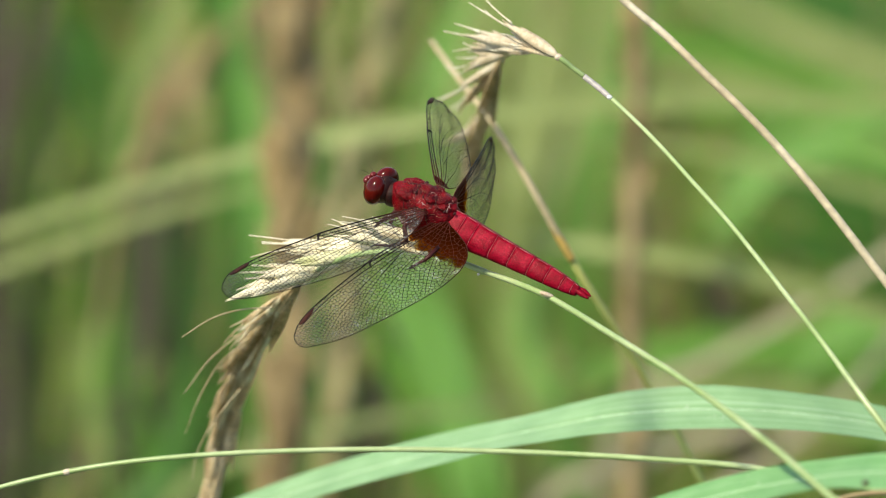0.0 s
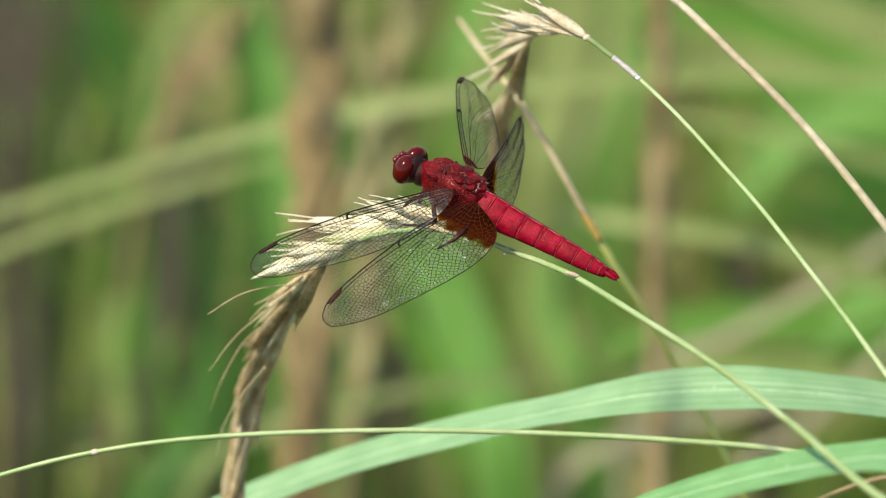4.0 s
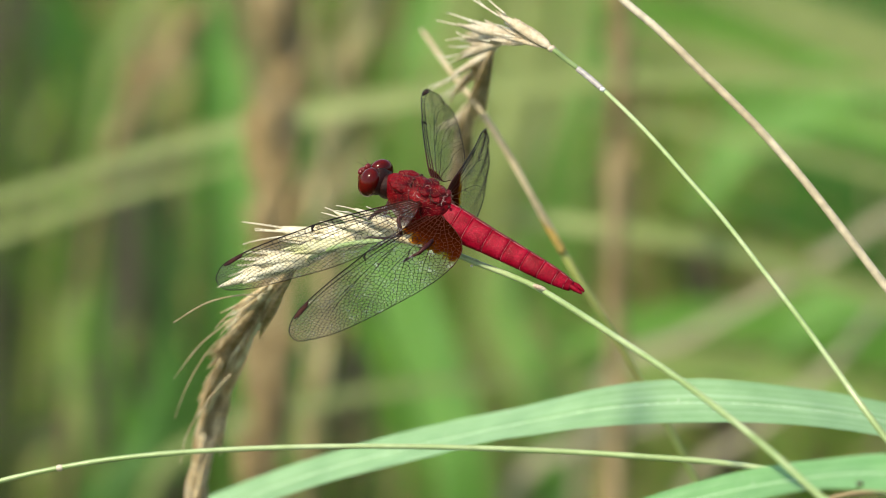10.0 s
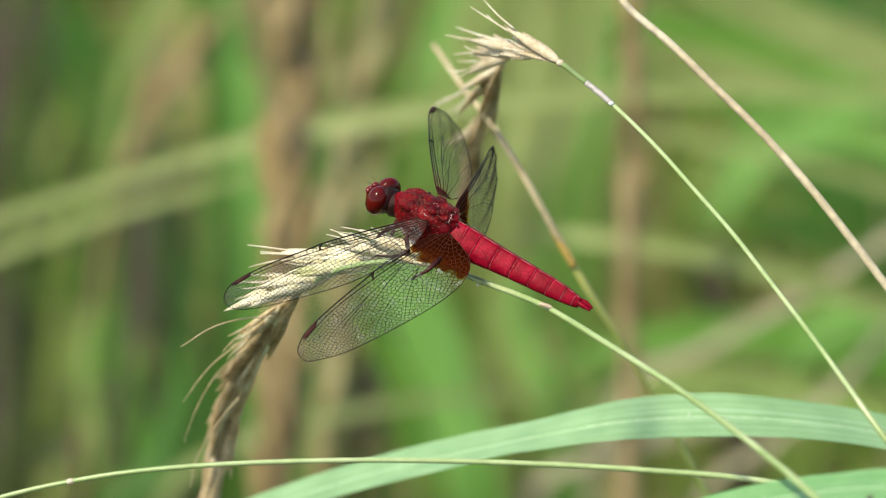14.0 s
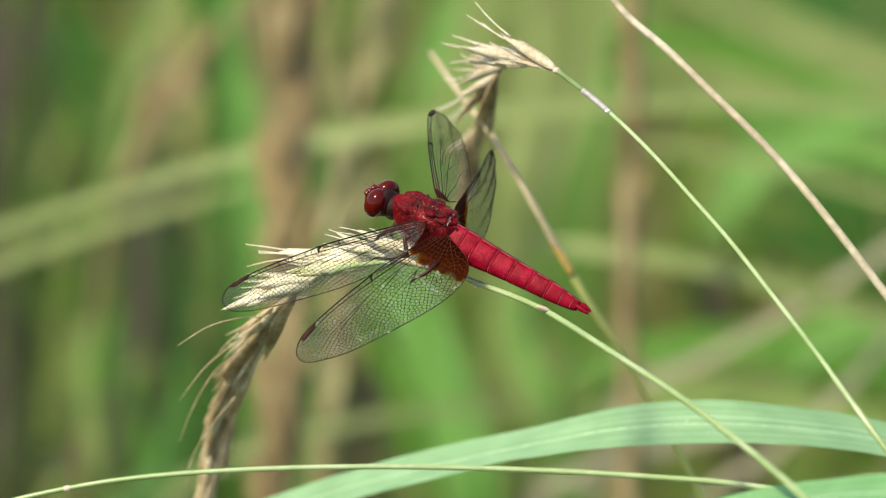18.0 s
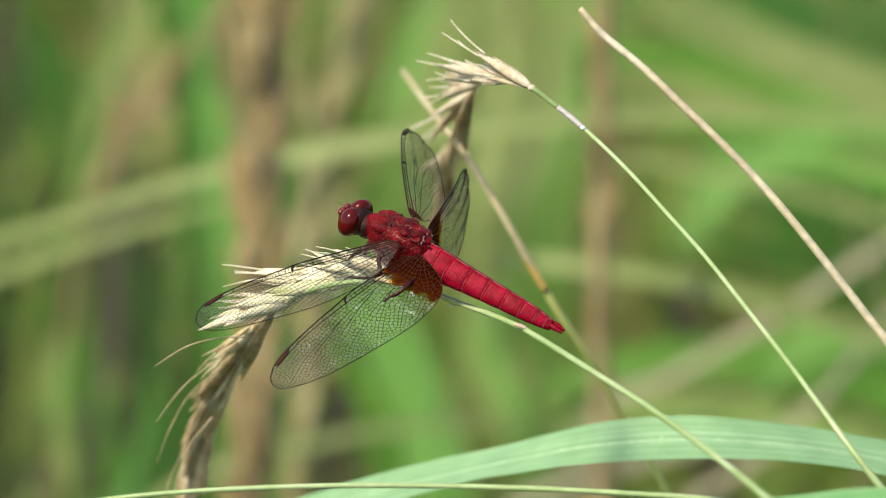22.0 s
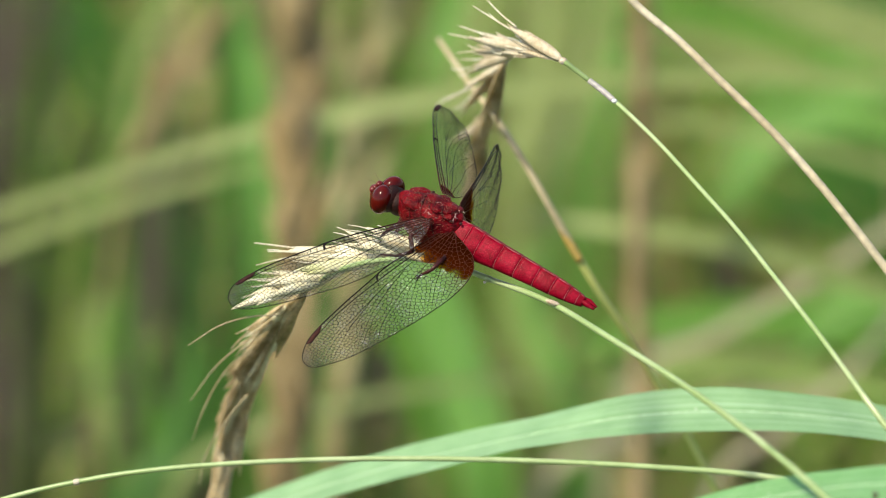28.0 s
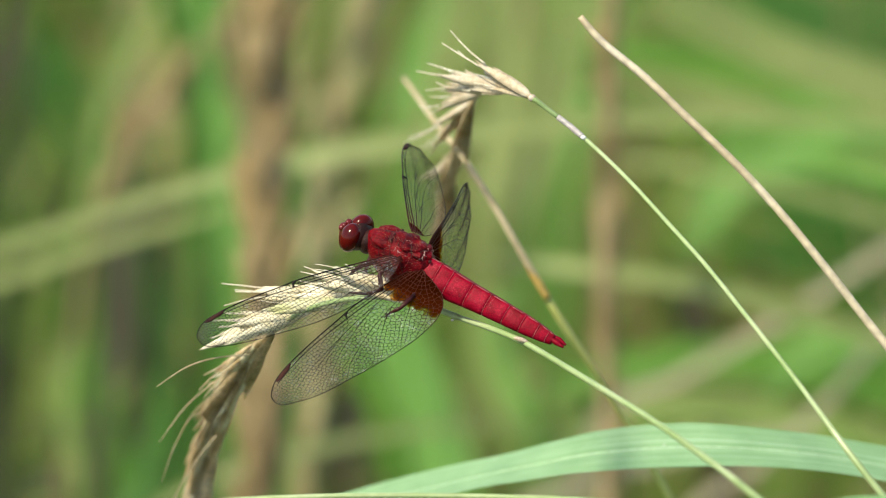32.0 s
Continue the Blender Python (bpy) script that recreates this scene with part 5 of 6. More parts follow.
def dragonfly():
    ob = new("dragonfly")
    ob.empty_display_size = 0.01
    ob.matrix_basis = PLAN @ BODY
    tagged(ob, "bright red dragonfly with clear veined wings, resting on a seed head", "dragonfly")
    rnd = random.Random(9)

    # head: a dark hollow back, two large eyes that meet on top, and a knobbly face
    skull = part("head", ball(Geo(), (0.0080, 0.0002, -0.0013), (0.0017, 0.0028, 0.0021), None, 24, 16, 0.0003, 1.0, 700), EYE_UNDER, ob, "dark back of the head")
    for y in (1, -1):
        turn = Matrix.Rotation(radians(24 * y), 3, 'Z') @ Matrix.Rotation(radians(-10), 3, 'Y')
        part("compound_eye", ball(Geo(), (0.0090, 0.0016 * y, -0.0012), (0.00175, 0.00215, 0.00250), turn, 36, 26), EYE_RED, skull, "glossy dark red compound eye")
    part("face", ball(ball(Geo(), (0.0107, 0, -0.0018), (0.0009, 0.0014, 0.0016), None, 18, 12, 0.0001, 4.0), (0.0111, 0.0004, -0.0008), (0.00065, 0.0010, 0.0006), None, 16, 10), FACE_RED, skull, "red face")
    part("vertex_bump", ball(ball(Geo(), (0.0104, 0.0002, 0.0004), (0.0005, 0.0006, 0.0004), None, 14, 10), (0.0107, 0.0008, -0.0001), (0.00045, 0.0005, 0.0004), None, 14, 10), FACE_RED, skull)
    for y in (1, -1):
        g = Geo()
        tube(g, curve_through([Vector((0.0107, 0.0004 * y, 0.0003)), Vector((0.0116, 0.0008 * y, 0.0007)), Vector((0.0123, 0.0012 * y, 0.0009))], 4), [0.00004, 0.00003, 0.00001], 5)
        part("antenna", g, LEG, skull)

    part("neck", ball(Geo(), (0.0064, 0, -0.0016), (0.0016, 0.0021, 0.0022), None, 18, 12, 0.0002, 6.0), EYE_UNDER, ob, "dark neck")
    # thorax
    g = Geo()
    sec = [(-5.0, 1.5, 1.7, -1.2), (-4.0, 2.4, 2.7, -1.3), (-2.4, 3.0, 3.8, -1.6), (0.0, 3.3, 4.4, -1.8), (2.6, 3.1, 4.1, -1.7), (4.2, 2.4, 3.2, -1.4), (5.5, 1.9, 2.6, -1.3), (6.8, 1.2, 1.6, -1.5)]
    line = [Vector((x, 0, z)) / 1000 for x, _, _, z in sec]
    ring = [(math.cos(2 * math.pi * j / 28), math.sin(2 * math.pi * j / 28)) for j in range(28)]
    fine = curve_through(line, 5)
    ws, hs = along([s[1] for s in sec], len(fine)), along([s[2] for s in sec], len(fine))
    sweep(g, fine, lambda i: [(c * ws[i] / 1000, s * hs[i] / 1000) for c, s in ring])
    for i, v in enumerate(g.v):
        k = noise.noise(v * 600) * 0.00022 + noise.noise(v * 1900) * 0.00008
        g.v[i] = v + Vector((0, v.y, v.z)).normalized() * k
    thorax = part("thorax", g, RED_DARK, ob, "dark red, wrinkled thorax")
    # plates on the back, between the wing roots
    for x, y, z, a, b, c in ((3.4, 1.25, 0.80, 2.2, 1.5, 1.15), (3.4, -1.25, 0.80, 2.2, 1.5, 1.15), (1.0, 0, 1.9, 1.5, 1.5, 0.65), (-0.5, 1.2, 1.8, 1.2, 1.2, 0.65), (-0.5, -1.2, 1.8, 1.2, 1.2, 0.65),
                             (-1.9, 0, 1.75, 1.4, 1.7, 0.6), (-2.8, 1.0, 1.25, 1.1, 1.2, 0.65), (-2.8, -1.0, 1.25, 1.1, 1.2, 0.65), (-3.7, 0, 0.9, 0.9, 1.4, 0.65)):
        plate = part("back_plate", ball(Geo(), Vector((x, y, z)) / 1000, (a / 1000, b / 1000, c * 0.82 / 1000), None, 36, 24, 0.00026, x + y, 1500), RED_DARK, thorax)
        g = Geo()
        turn0 = rnd.uniform(0, 6.28)
        rim = [Vector((x + a * 0.93 * math.cos(turn0 + k * 0.2856), y + b * 0.93 * math.sin(turn0 + k * 0.2856), z + c * 0.34 + 0.12 * math.sin(k * 0.9 + x))) / 1000 for k in range(11)]
        tube(g, rim, [0.00002, 0.00006, 0.00004, 0.00007, 0.00002], 5)
        part("crease", g, LEG, plate, "dark crease")
    for pts in ([(5.2, 0, 0.9), (3.6, 0.05, 2.0), (2.0, 0, 2.45)], [(2.0, 0, 2.45), (1.9, 1.2, 2.2), (1.6, 2.3, 1.4)], [(2.0, 0, 2.45), (1.9, -1.2, 2.2), (1.6, -2.3, 1.4)],
                [(0.1, 0.1, 2.55), (-0.2, 1.4, 2.3), (-0.6, 2.4, 1.2)], [(-1.3, 0.9, 2.3), (-1.8, 1.7, 1.8), (-2.4, 2.4, 1.0)], [(-3.4, 0.1, 2.0), (-3.2, 1.2, 1.8), (-3.6, 2.1, 0.8)],
                [(1.6, 2.5, 1.4), (1.0, 3.2, 0.0), (0.2, 3.3, -2.0), (-0.6, 2.8, -4.0)], [(-0.6, 2.7, 1.0), (-1.2, 3.2, -0.6), (-2.0, 3.1, -2.4), (-2.6, 2.5, -4.0)], [(3.4, 2.6, 0.4), (2.8, 3.1, -1.2), (2.0, 3.2, -3.0)]):
        g = Geo()
        tube(g, curve_through([Vector(p) / 1000 for p in pts], 8), [0.00003, 0.00008, 0.00003], 6)
        part("seam", g, LEG, thorax, "blackish crease")
    for x, y, z, r in ((2.0, 0.5, 2.35, 0.3), (1.9, 1.75, 2.0, 0.35), (1.9, -1.75, 2.0, 0.35), (0.3, 2.0, 2.0, 0.3), (0.2, 0.0, 2.55, 0.25), (-1.2, 1.7, 1.9, 0.35), (-3.6, 1.9, 1.2, 0.35), (-3.3, -1.8, 1.2, 0.4), (-4.9, 0.9, 0.8, 0.35), (-1.2, -1.5, 2.1, 0.3)):
        part("dark_knob", ball(Geo(), Vector((x, y, z)) / 1000, (r * 0.8 / 1000, r * 0.6 / 1000, r * 0.45 / 1000), None, 14, 10, 0.0002, x, 3000), LEG, thorax, "blackish knob")
    # short pale ridges strewn over the back, with the glints put into their colour
    g = Geo()
    for _ in range(46):
        x, y = rnd.uniform(-4.0, 2.6), rnd.uniform(-2.3, 2.6)
        a, ln = rnd.uniform(0, 6.28), rnd.uniform(0.25, 0.9)
        pts = [(x + ln * k * math.cos(a) + 0.2 * k * k * math.sin(a), y + ln * k * math.sin(a) - 0.2 * k * k * math.cos(a)) for k in (-0.6, 0, 0.6)]
        tube(g, curve_through([Vector((px, py, 2.30 - 0.045 * px * px - 0.19 * py * py + rnd.uniform(-0.1, 0.22))) / 1000 for px, py in pts], 5), [0.00003, 0.00009, 0.00003], 6)
    tagged(part("wrinkle", g, GLINT, thorax, "pinkish ridges, pale to stand in for glints"), kind="stuff")
    g = Geo()
    for _ in range(700):
        a, x = rnd.uniform(-2.6, 2.6), rnd.uniform(-3.5, 5.2)
        w = float(np.interp(x, [s[0] for s in sec], [s[1] for s in sec]))
        h = float(np.interp(x, [s[0] for s in sec], [s[2] for s in sec]))
        o = Vector((0, math.sin(a) * w, math.cos(a) * h - 1.5))
        d = Vector((rnd.uniform(-0.6, 0.6), math.sin(a) + rnd.uniform(-0.3, 0.3), math.cos(a) + rnd.uniform(-0.3, 0.3))).normalized()
        p = Vector((x, o.y, o.z)) / 1000
        i = len(g.v)
        n = d.cross(Vector((1, 0, 0))).normalized() * 0.00003
        g.v += [p + n, p - n, p + d * rnd.uniform(0.0005, 0.0011)]
        g.face((i, i + 1, i + 2))
    tagged(part("hair", g, HAIR, thorax, "short brownish hairs"), kind="stuff")

    # abdomen: ten rings, keeled along the back
    cuts = [-2.6, -4.4, -6.6, -8.9, -12.5, -15.9, -19.3, -22.3, -24.9, -26.7, -27.5]
    half_w = [2.7, 3.2, 3.3, 3.1, 2.75, 2.5, 2.25, 2.05, 1.75, 1.35, 1.1]
    half_h = [2.4, 2.8, 2.7, 2.45, 2.1, 1.9, 1.7, 1.55, 1.3, 1.05, 0.85]
    drop = [-1.9, -1.95, -2.05, -2.2, -2.35, -2.5, -2.7, -2.9, -3.1, -3.3, -3.4]
    profile = [(0, 1.0), (0.16, 0.86), (0.45, 0.62), (0.78, 0.30), (0.98, -0.10), (0.92, -0.46), (0.6, -0.75), (0.25, -0.86), (0, -0.88)]
    profile = profile + [(-a, b) for a, b in profile[-2:0:-1]]
    for k in range(10):
        g = Geo()
        n = 7
        line, wid, hei = [], [], []
        for i in range(n):
            t = i / (n - 1)
            x = cuts[k] + (cuts[k + 1] - cuts[k]) * t - (0.12 if i == n - 1 else 0)
            z = drop[k] + (drop[k + 1] - drop[k]) * t
            bulge = 1.0 + 0.008 * math.sin(math.pi * t) + (0.006 if i == n - 2 else 0) - (0.02 if i == n - 1 else 0) - (0.012 if i == 0 else 0)
            line.append(Vector((x, 0, z)) / 1000)
            wid.append((half_w[k] + (half_w[k + 1] - half_w[k]) * t) * bulge / 1000)
            hei.append((half_h[k] + (half_h[k + 1] - half_h[k]) * t) * bulge / 1000)
        sweep(g, line, lambda i: [(-a * wid[i], b * hei[i]) for a, b in profile])
        seg = part("abdomen_ring", g, RED, ob, "bright crimson ring of the abdomen" if k == 0 else "")
        r = Geo()
        tube(r, [p + Vector((0, 0, h * 1.0 + 0.00002)) for p, h in zip(line[1:-1], hei[1:-1])], [0.00003, 0.00006, 0.00004], 6)
        part("keel", r, RIDGE, seg, "pale pinkish keel")
        if k:
            r = Geo()
            edge = [line[0] + Vector((0, -a * wid[0] * 1.02, b * hei[0] * 1.02)) for a, b in profile]
            tube(r, edge + edge[:1], [0.00003, 0.00003], 5, (1, 0, 0))
            part("seam", r, RIDGE, seg, "pale pinkish seam")
    for y in (0.30, -0.30):
        g = Geo()
        tube(g, curve_through([Vector((-27.2, y, -3.2)) / 1000, Vector((-28.4, y * 1.5, -3.3)) / 1000, Vector((-29.7, y * 1.1, -3.6)) / 1000], 4), [0.00040, 0.00044, 0.00018], 8)
        part("tail_clasper", g, RED, ob, "red tail clasper")
    g = Geo()
    tube(g, curve_through([Vector((-27.6, 0, -3.7)) / 1000, Vector((-29.2, 0, -4.0)) / 1000], 4), [0.0003, 0.00012], 8)
    part("tail_clasper", g, RED, ob)

    # legs, down to the seed head
    for pts in ([(-6.0, 5.6, -2.0), (-8.3, 5.0, 3.0), (-9.8, 4.1, 2.0), (-10.6, 3.4, -0.0)], [(-4.9, 5.0, -0.0), (-6.0, 3.4, 5.0), (-5.6, 1.0, 4.0), (-8.2, 0.4, 4.0), (-10.7, 0.6, 3.0)], [(0.5, 1.9, -2.0), (-0.8, 0.1, 6.0), (-2.8, -1.8, 8.0), (-4.1, -2.4, 7.0), (-5.1, -3.1, 6.0)],
                [(-3.9, 5.8, -8.0), (-7.5, 6.1, -12.0), (-8.4, 3.6, -12.0), (-9.2, 1.5, -10.0)], [(-1.2, 4.5, -10.0), (-3.9, 3.5, -14.0), (-5.0, 1.5, -12.0), (-6.1, 0.1, -10.0)], [(1.4, 3.6, -10.0), (0.5, 1.0, -14.0), (-0.8, -0.6, -12.0), (-2.6, -1.0, -8.0)]):
        q = [BODY.inverted() @ (Vector(p) / 1000) for p in pts]
        g = Geo()
        for a, b, w in zip(q, q[1:], (0.00042, 0.00036, 0.00026, 0.0002)):
            tube(g, [a, a.lerp(b, 0.5), b], [w, w * 1.05, w * 0.8], 7, (0.2, 0.3, 1))
        leg = part("leg", g, LEG, ob, "thin dark red leg")
        h = Geo()
        for a, b in zip(q[1:], q[2:]):
            for _ in range(9):
                p = a.lerp(b, rnd.random())
                d = Vector((rnd.uniform(-1, 1), rnd.uniform(-1, 1), rnd.uniform(-1, 1))).normalized() * 0.0009
                tube(h, [p, p + d * 0.6, p + d], [0.00005, 0.00004, 0.00002], 4)
        part("spine", h, LEG, leg)

    # wings: hinge, tip, twist about the span
    wings = {}
    for name, root, tip, twist, span, mirror, bow in (("forewing", (-2.9, 6.6, 2.0), (-32.3, -6.8, 14.0), 0.0, 36.0, False, None), ("hindwing", (0.0, 4.7, 2.0), (-21.7, -14.2, 16.0), 5.0, 33.0, False, None),
                                                      ("forewing", (-0.9, 10.1, -4.5), (-0.020, 0.464, -0.886), (-0.770, 0.558, 0.310), 36.0, True, (-0.0009, 0.0022, -0.0013)),
                                                      ("hindwing", (1.7, 8.1, -4.5), (0.356, 0.341, -0.870), (-0.020, 0.934, 0.358), 33.0, True, (-0.0061, -0.0023, 0.0020))):
        a, b = Vector(root) / 1000, Vector(tip) / 1000
        if mirror:
            # the far wings are given by the way of their span and of their front edge
            sx2 = Vector(tip).normalized()
            fy2 = Vector(twist)
            fy2 = (fy2 - sx2 * fy2.dot(sx2)).normalized()
        else:
            sx = (b - a).normalized()
            fy = (FORWARD - sx * FORWARD.dot(sx)).normalized()
            fy = Matrix.Rotation(radians(twist), 3, sx) @ fy
            # the tip lies behind the front edge, so lean the span forward a little
            lean = math.atan2(4.0, span)
            sx2 = (sx * math.cos(lean) + fy * math.sin(lean)).normalized()
            fy2 = (fy * math.cos(lean) - sx * math.sin(lean)).normalized()
        nz = sx2.cross(fy2)
        m = BODY.inverted() @ Matrix.Translation(a) @ Matrix((sx2, fy2, nz)).transposed().to_4x4()
        key = (name, mirror)
        if name == "forewing":
            film, net, mains, nod, st = wing_meshes(FORE_EDGE, FORE_VEINS, 36.0, 17.5, (29.8, 33.6), 31, mirror, bow)
            fm = FILM_FORE_FAR if mirror else FILM_FORE
        else:
            film, net, mains, nod, st = wing_meshes(HIND_EDGE, HIND_VEINS, 33.0, 14.0, (26.4, 30.2), 32, mirror, bow)
            fm = FILM_HIND_FAR if mirror else FILM_HIND
        w = part(name, film, fm, ob, "clear wing, amber at its root" if name == "hindwing" else "clear veined wing", m)
        tagged(part("vein_net", net, VEIN, w, "fine dark net of veins"), kind="stuff")
        for vein in mains:
            part("wing_vein", vein, VEIN, w)
        part("nodus", nod, VEIN, w)
        part("wing_spot", st, STIGMA, w, "dark brown spot near the tip")
        wings[key] = (w, m)
    return ob, wings


fly, wings = dragonfly()


def flown(right, up, lean):
    return swayed((0, 0, 0), right, up, lean) @ BODY


def motions():
    base = STEM_BASE
    walk(stem, [
        (0.0, swayed(base, 0.00, -0.00, -0.00)),
        (0.5, swayed(base, 0.24, 0.39, -0.48)),
        (1.0, swayed(base, 0.04, 0.18, -0.19)),
        (1.5, swayed(base, 0.03, 0.09, -0.15)),
        (2.0, swayed(base, -0.24, -0.15, 0.16)),
        (2.5, swayed(base, -0.22, 0.18, -0.13)),
        (3.0, swayed(base, -0.07, 0.33, -0.31)),
        (3.5, swayed(base, -0.32, 0.15, -0.11)),
        (5.5, swayed(base, 0.05, 0.75, -0.74)),
        (6.0, swayed(base, -0.24, -0.14, 0.12)),
        (6.5, swayed(base, -0.21, -0.11, 0.11)),
        (7.0, swayed(base, -0.04, 0.40, -0.37)),
        (7.5, swayed(base, -0.06, 0.29, -0.28)),
        (8.0, swayed(base, -0.10, 0.19, -0.19)),
        (8.5, swayed(base, -0.50, -0.12, 0.20)),
        (9.0, swayed(base, -0.43, 0.30, -0.31)),
        (9.5, swayed(base, -0.63, -0.59, 0.52)),
        (10.0, swayed(base, 0.10, 0.75, -0.81)),
        (10.5, swayed(base, -0.13, 0.76, -0.82)),
        (11.0, swayed(base, -1.00, 0.10, -0.05)),
        (11.5, swayed(base, -1.13, -0.81, 0.88)),
        (12.0, swayed(base, -0.73, -0.49, 0.45)),
        (12.5, swayed(base, -0.19, -0.25, 0.17)),
        (13.0, swayed(base, -0.44, -0.27, 0.20)),
        (13.5, swayed(base, -0.44, -0.17, 0.19)),
        (14.0, swayed(base, -0.69, -0.16, 0.24)),
        (14.5, swayed(base, -0.81, -0.33, 0.36)),
        (16.5, swayed(base, -0.57, -0.30, 0.37)),
        (17.0, swayed(base, -0.55, -0.71, 0.66)),
        (17.5, swayed(base, -0.56, 0.41, -0.31)),
        (18.0, swayed(base, -0.52, 0.65, -0.58)),
        (18.5, swayed(base, -0.02, 0.14, -0.18)),
        (19.0, swayed(base, -0.16, -1.06, 0.93)),
        (19.5, swayed(base, 0.15, 0.13, -0.17)),
        (20.0, swayed(base, 0.15, 0.45, -0.52)),
        (20.5, swayed(base, 0.11, 0.29, -0.32)),
        (21.0, swayed(base, -0.10, 0.21, -0.17)),
        (21.5, swayed(base, -0.08, 0.48, -0.41)),
        (22.0, swayed(base, -0.15, 0.58, -0.56)),
        (22.5, swayed(base, -0.35, 0.49, -0.54)),
        (23.0, swayed(base, -0.49, -0.06, -0.10)),
        (23.5, swayed(base, -0.57, -0.07, 0.07)),
        (24.0, swayed(base, -0.41, 0.05, 0.00)),
        (24.5, swayed(base, -0.46, 0.20, -0.14)),
        (25.0, swayed(base, -1.11, -0.62, 0.69)),
        (25.5, swayed(base, -0.24, 0.23, -0.32)),
        (27.5, swayed(base, -0.44, 0.29, -0.15)),
        (28.0, swayed(base, -0.43, -0.16, 0.22)),
        (28.5, swayed(base, -0.62, -0.49, 0.58)),
        (29.0, swayed(base, -0.52, -0.30, 0.41)),
        (29.5, swayed(base, -0.34, 0.08, 0.03)),
        (30.0, swayed(base, 0.14, 0.73, -0.70)),
        (30.5, swayed(base, 0.19, 0.79, -0.77)),
        (31.0, swayed(base, -0.24, 0.20, -0.08)),
        (31.5, swayed(base, -0.32, -0.21, 0.26)),
        (32.0, swayed(base, -0.32, -0.35, 0.34)),
    ])
    walk(fly, [
        (0.0, flown(0.00, -0.00, -0.00)),
        (0.5, flown(0.24, 0.23, -0.48)),
        (1.0, flown(0.07, 0.06, -0.10)),
        (1.5, flown(0.19, -0.03, -0.19)),
        (2.0, flown(-0.14, -0.20, 0.12)),
        (2.5, flown(-0.03, 0.13, -0.26)),
        (3.0, flown(0.10, 0.28, -0.13)),
        (3.5, flown(0.07, 0.03, -0.20)),
        (5.5, flown(0.19, 0.49, -0.63)),
        (6.0, flown(-0.07, -0.38, -0.25)),
        (6.5, flown(0.04, -0.23, -0.22)),
        (7.0, flown(0.17, 0.24, -0.40)),
        (7.5, flown(0.16, 0.13, -0.41)),
        (8.0, flown(0.06, -0.08, -0.32)),
        (8.5, flown(-0.16, -0.22, -0.09)),
        (9.0, flown(0.02, 0.11, -0.31)),
        (9.5, flown(-0.54, -0.80, 0.55)),
        (10.0, flown(0.14, 0.44, -0.55)),
        (10.5, flown(-0.05, 0.46, -0.47)),
        (11.0, flown(-0.29, 0.04, 0.05)),
        (11.5, flown(-0.47, -0.74, 0.23)),
        (12.0, flown(-0.23, -0.56, 0.29)),
        (12.5, flown(0.01, -0.31, -0.14)),
        (13.0, flown(-0.22, -0.38, -0.13)),
        (13.5, flown(-0.13, -0.24, -0.05)),
        (14.0, flown(-0.28, -0.16, -0.10)),
        (14.5, flown(-0.18, -0.41, -0.05)),
        (16.5, flown(-0.05, -0.34, 0.08)),
        (17.0, flown(-0.30, -0.63, 0.26)),
        (17.5, flown(-0.07, 0.29, -0.09)),
        (18.0, flown(-0.02, 0.44, -0.35)),
        (18.5, flown(-0.07, -0.31, -1.05)),
        (19.0, flown(-0.33, -1.32, -0.41)),
        (19.5, flown(-0.04, -0.17, -1.01)),
        (20.0, flown(-0.02, 0.09, -0.99)),
        (20.5, flown(0.03, 0.09, -0.73)),
        (21.0, flown(-0.14, -0.01, -0.74)),
        (21.5, flown(-0.06, 0.18, -0.97)),
        (22.0, flown(-0.11, 0.30, -0.87)),
        (22.5, flown(-0.14, 0.12, -0.88)),
        (23.0, flown(0.06, -0.49, -0.71)),
        (23.5, flown(-0.44, -0.30, -0.46)),
        (24.0, flown(-0.32, -0.18, -0.62)),
        (24.5, flown(-0.37, -0.10, -0.70)),
        (25.0, flown(-0.79, -0.91, 0.30)),
        (25.5, flown(-0.24, -0.26, -0.73)),
        (27.5, flown(-0.46, 0.06, -0.63)),
        (28.0, flown(-0.42, -0.39, -0.42)),
        (28.5, flown(-0.49, -0.66, -0.36)),
        (29.0, flown(-0.43, -0.43, -0.57)),
        (29.5, flown(-0.44, -0.05, -0.64)),
        (30.0, flown(-0.03, 0.45, -1.32)),
        (30.5, flown(0.17, 0.50, -1.21)),
        (31.0, flown(-0.26, 0.01, -0.86)),
        (31.5, flown(-0.39, -0.40, -0.77)),
        (32.0, flown(-0.06, -0.56, -0.83)),
    ])
    base = TOP_BASE
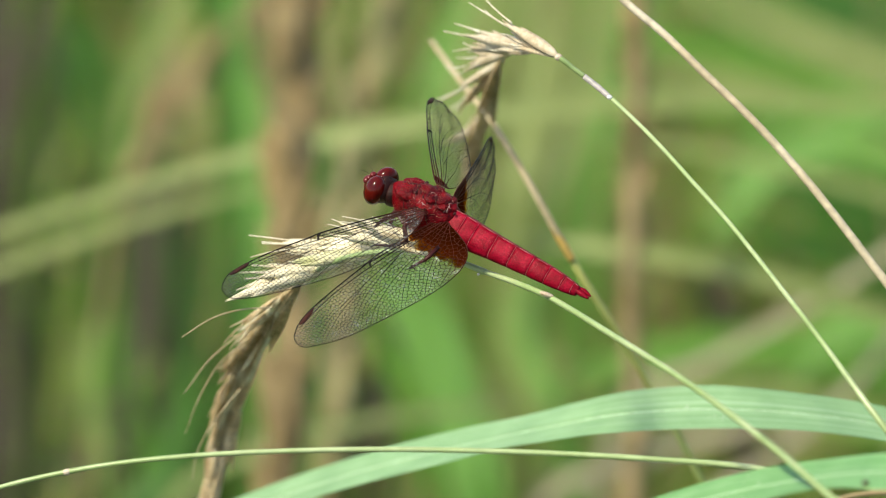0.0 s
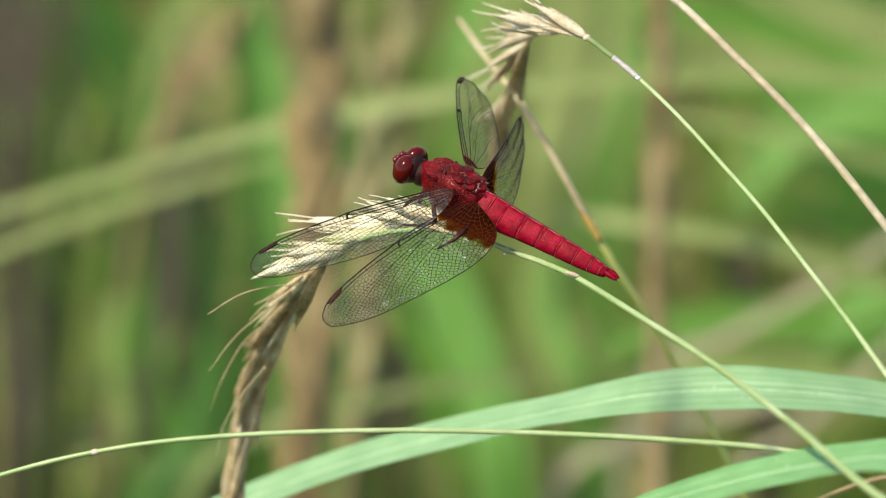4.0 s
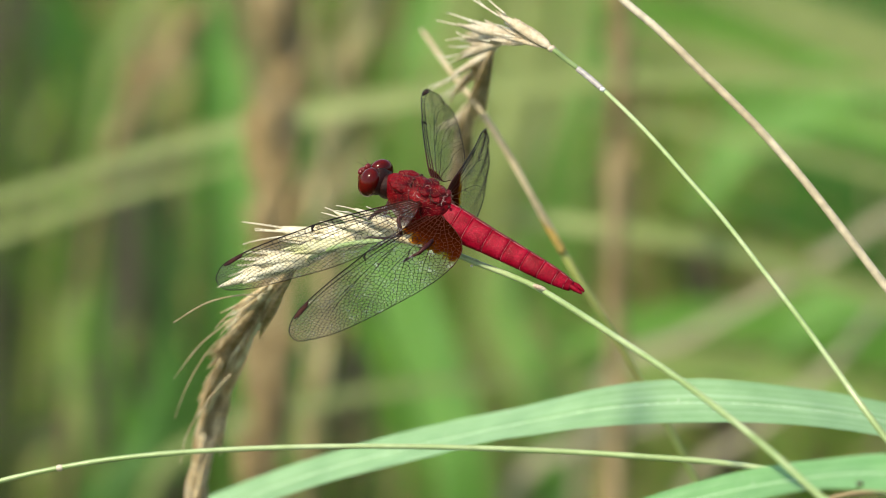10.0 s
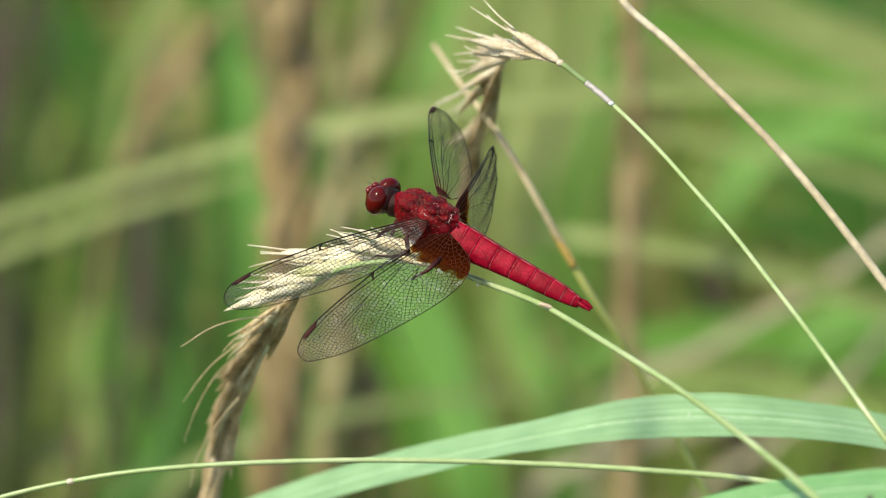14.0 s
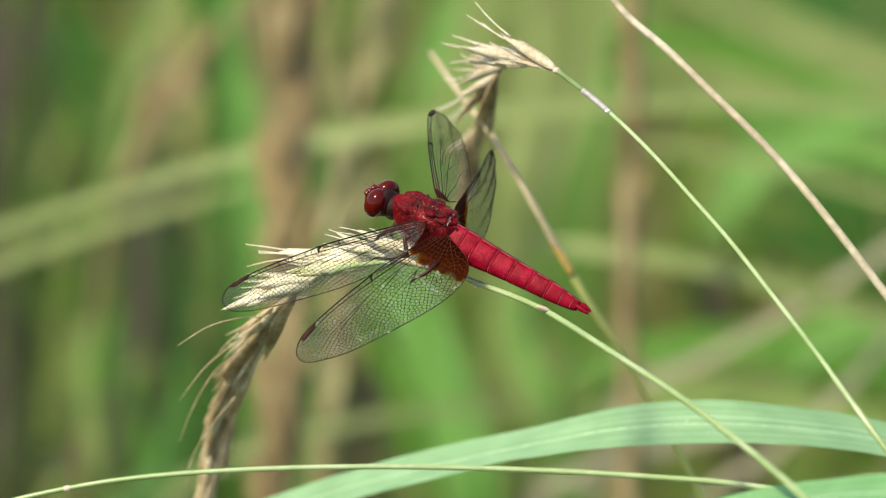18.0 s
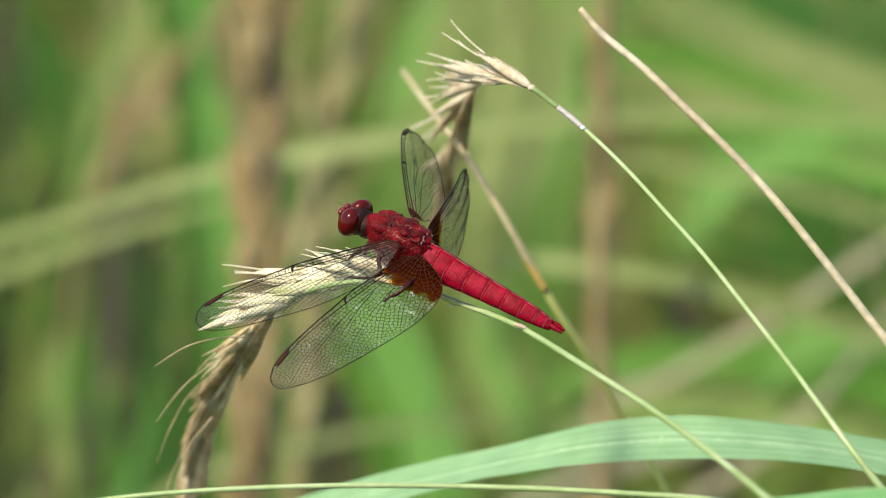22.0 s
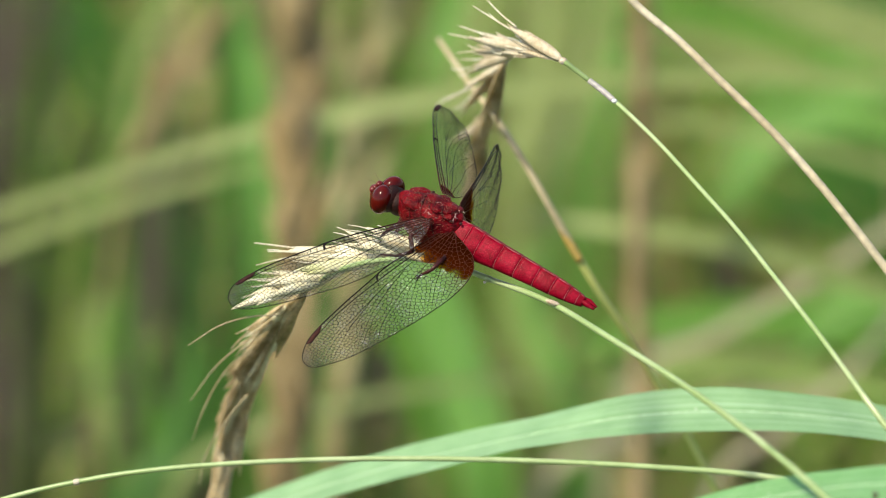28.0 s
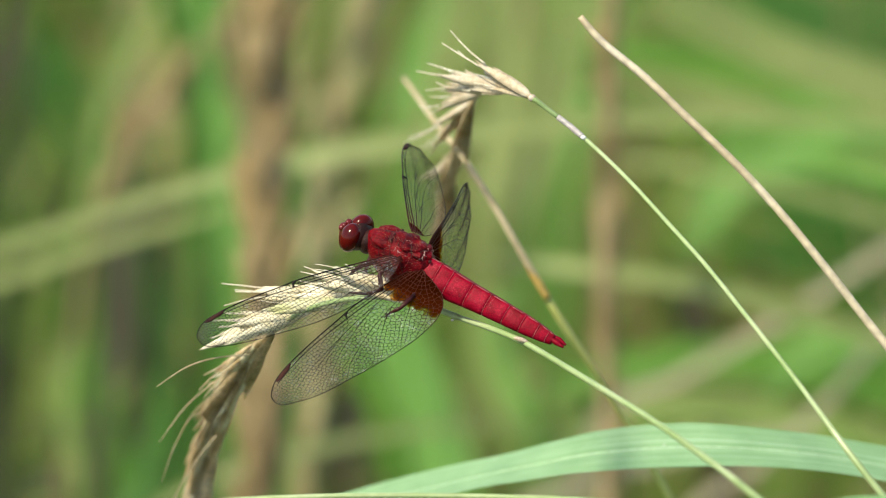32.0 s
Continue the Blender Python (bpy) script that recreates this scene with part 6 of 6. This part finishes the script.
    walk(top, [
        (0.0, swayed(base, 0.00, -0.00, -0.00)),
        (0.5, swayed(base, 0.18, 0.26, -0.29)),
        (1.0, swayed(base, -0.05, 0.08, -0.02)),
        (1.5, swayed(base, 0.03, 0.14, -0.14)),
        (2.0, swayed(base, -0.07, 0.16, -0.09)),
        (2.5, swayed(base, -0.19, 0.14, -0.02)),
        (3.0, swayed(base, -0.05, 0.22, -0.13)),
        (3.5, swayed(base, -0.01, -0.03, 0.00)),
        (5.5, swayed(base, 0.09, 0.31, -0.28)),
        (6.0, swayed(base, -0.30, -0.26, 0.33)),
        (6.5, swayed(base, -0.06, 0.20, -0.12)),
        (7.0, swayed(base, -0.11, 0.47, -0.28)),
        (7.5, swayed(base, -0.16, 0.48, -0.27)),
        (8.0, swayed(base, 0.03, 0.40, -0.30)),
        (8.5, swayed(base, -0.15, 0.38, -0.19)),
        (9.0, swayed(base, -0.17, 0.28, -0.11)),
        (9.5, swayed(base, -0.03, 0.63, -0.43)),
        (10.0, swayed(base, -0.15, 0.68, -0.40)),
        (10.5, swayed(base, -0.36, 0.64, -0.27)),
        (11.0, swayed(base, -0.57, 0.18, 0.17)),
        (11.5, swayed(base, -0.82, -1.01, 1.15)),
        (12.0, swayed(base, -1.45, -1.14, 1.55)),
        (12.5, swayed(base, -1.71, -1.17, 1.72)),
        (13.0, swayed(base, -0.40, 0.67, -0.30)),
        (13.5, swayed(base, -0.02, 0.93, -0.65)),
        (14.0, swayed(base, -0.40, 0.59, -0.20)),
        (14.5, swayed(base, -0.62, -0.09, 0.39)),
        (16.5, swayed(base, -0.51, -0.24, 0.48)),
        (17.0, swayed(base, -0.04, 0.43, -0.26)),
        (17.5, swayed(base, -0.34, 0.36, -0.07)),
        (18.0, swayed(base, -0.42, 0.41, -0.05)),
        (18.5, swayed(base, 0.02, 0.68, -0.48)),
        (19.0, swayed(base, 0.34, 0.81, -0.73)),
        (19.5, swayed(base, -0.03, 0.69, -0.47)),
        (20.0, swayed(base, -0.48, 0.27, 0.06)),
        (20.5, swayed(base, -0.28, 0.38, -0.11)),
        (21.0, swayed(base, -0.25, 0.43, -0.17)),
        (21.5, swayed(base, -0.14, 0.42, -0.23)),
        (22.0, swayed(base, -0.09, 0.46, -0.29)),
        (22.5, swayed(base, -0.15, 0.44, -0.26)),
        (23.0, swayed(base, -0.08, 0.12, -0.11)),
        (23.5, swayed(base, -0.81, -0.10, 0.50)),
        (24.0, swayed(base, -0.18, 0.95, -0.56)),
        (24.5, swayed(base, -0.35, 0.34, -0.05)),
        (25.0, swayed(base, -1.40, -0.90, 1.40)),
        (25.5, swayed(base, -0.12, 1.10, -0.71)),
        (27.5, swayed(base, -0.64, 0.14, 0.30)),
        (28.0, swayed(base, -0.44, 0.19, 0.13)),
        (28.5, swayed(base, -0.78, -0.60, 0.86)),
        (29.0, swayed(base, -0.56, -0.19, 0.45)),
        (29.5, swayed(base, -0.78, -0.18, 0.60)),
        (30.0, swayed(base, -0.18, 0.75, -0.41)),
        (30.5, swayed(base, -0.12, 0.68, -0.41)),
        (31.0, swayed(base, -0.31, 0.41, -0.10)),
        (31.5, swayed(base, -0.25, 0.34, -0.10)),
        (32.0, swayed(base, -0.06, 0.24, -0.18)),
    ])
    base = to_ground(113.2, -72.4, -20.0)
    walk(dry_stalk, [(t, swayed(base, right, 0, 0)) for t, right in ((0, 0.0), (9, 0.1), (13, 0.3), (19, 0.5), (24, 0.75), (32, 0.7))])
    w, m = wings[("hindwing", False)]
    walk(w, [
        (0.0, m @ pose(0, 0, 0, 0, -0.62, -0.17)),
        (3.0, m @ pose(0, 0, 0, 0, -0.64, -0.09)),
        (6.0, m @ pose(0, 0, 0, 0, -0.53, -0.65)),
        (9.0, m @ pose(0, 0, 0, 0, -1.12, -0.73)),
        (12.0, m @ pose(0, 0, 0, 0, -0.80, -0.60)),
        (14.0, m @ pose(0, 0, 0, 0, -1.53, -0.77)),
        (17.0, m @ pose(0, 0, 0, 0, -1.45, -0.83)),
        (18.0, m @ pose(0, 0, 0, 0, -1.01, -0.97)),
        (18.5, m @ pose(0, 0, 0, 0, -3.89, -0.67)),
        (19.0, m @ pose(0, 0, 0, 0, -3.93, -0.54)),
        (20.0, m @ pose(0, 0, 0, 0, -3.78, -0.59)),
        (21.0, m @ pose(0, 0, 0, 0, -3.66, -0.56)),
        (22.0, m @ pose(0, 0, 0, 0, -4.28, -0.69)),
        (23.0, m @ pose(0, 0, 0, 0, -4.22, -0.73)),
        (24.0, m @ pose(0, 0, 0, 0, -3.77, -0.61)),
        (25.0, m @ pose(0, 0, 0, 0, -3.64, -0.63)),
        (28.0, m @ pose(0, 0, 0, 0, -4.61, -0.36)),
        (29.0, m @ pose(0, 0, 0, 0, -4.11, -0.23)),
        (30.0, m @ pose(0, 0, 0, 0, -5.04, -0.50)),
        (31.0, m @ pose(0, 0, 0, 0, -4.97, -0.43)),
        (32.0, m @ pose(0, 0, 0, 0, -4.53, -0.31)),
    ])


motions()
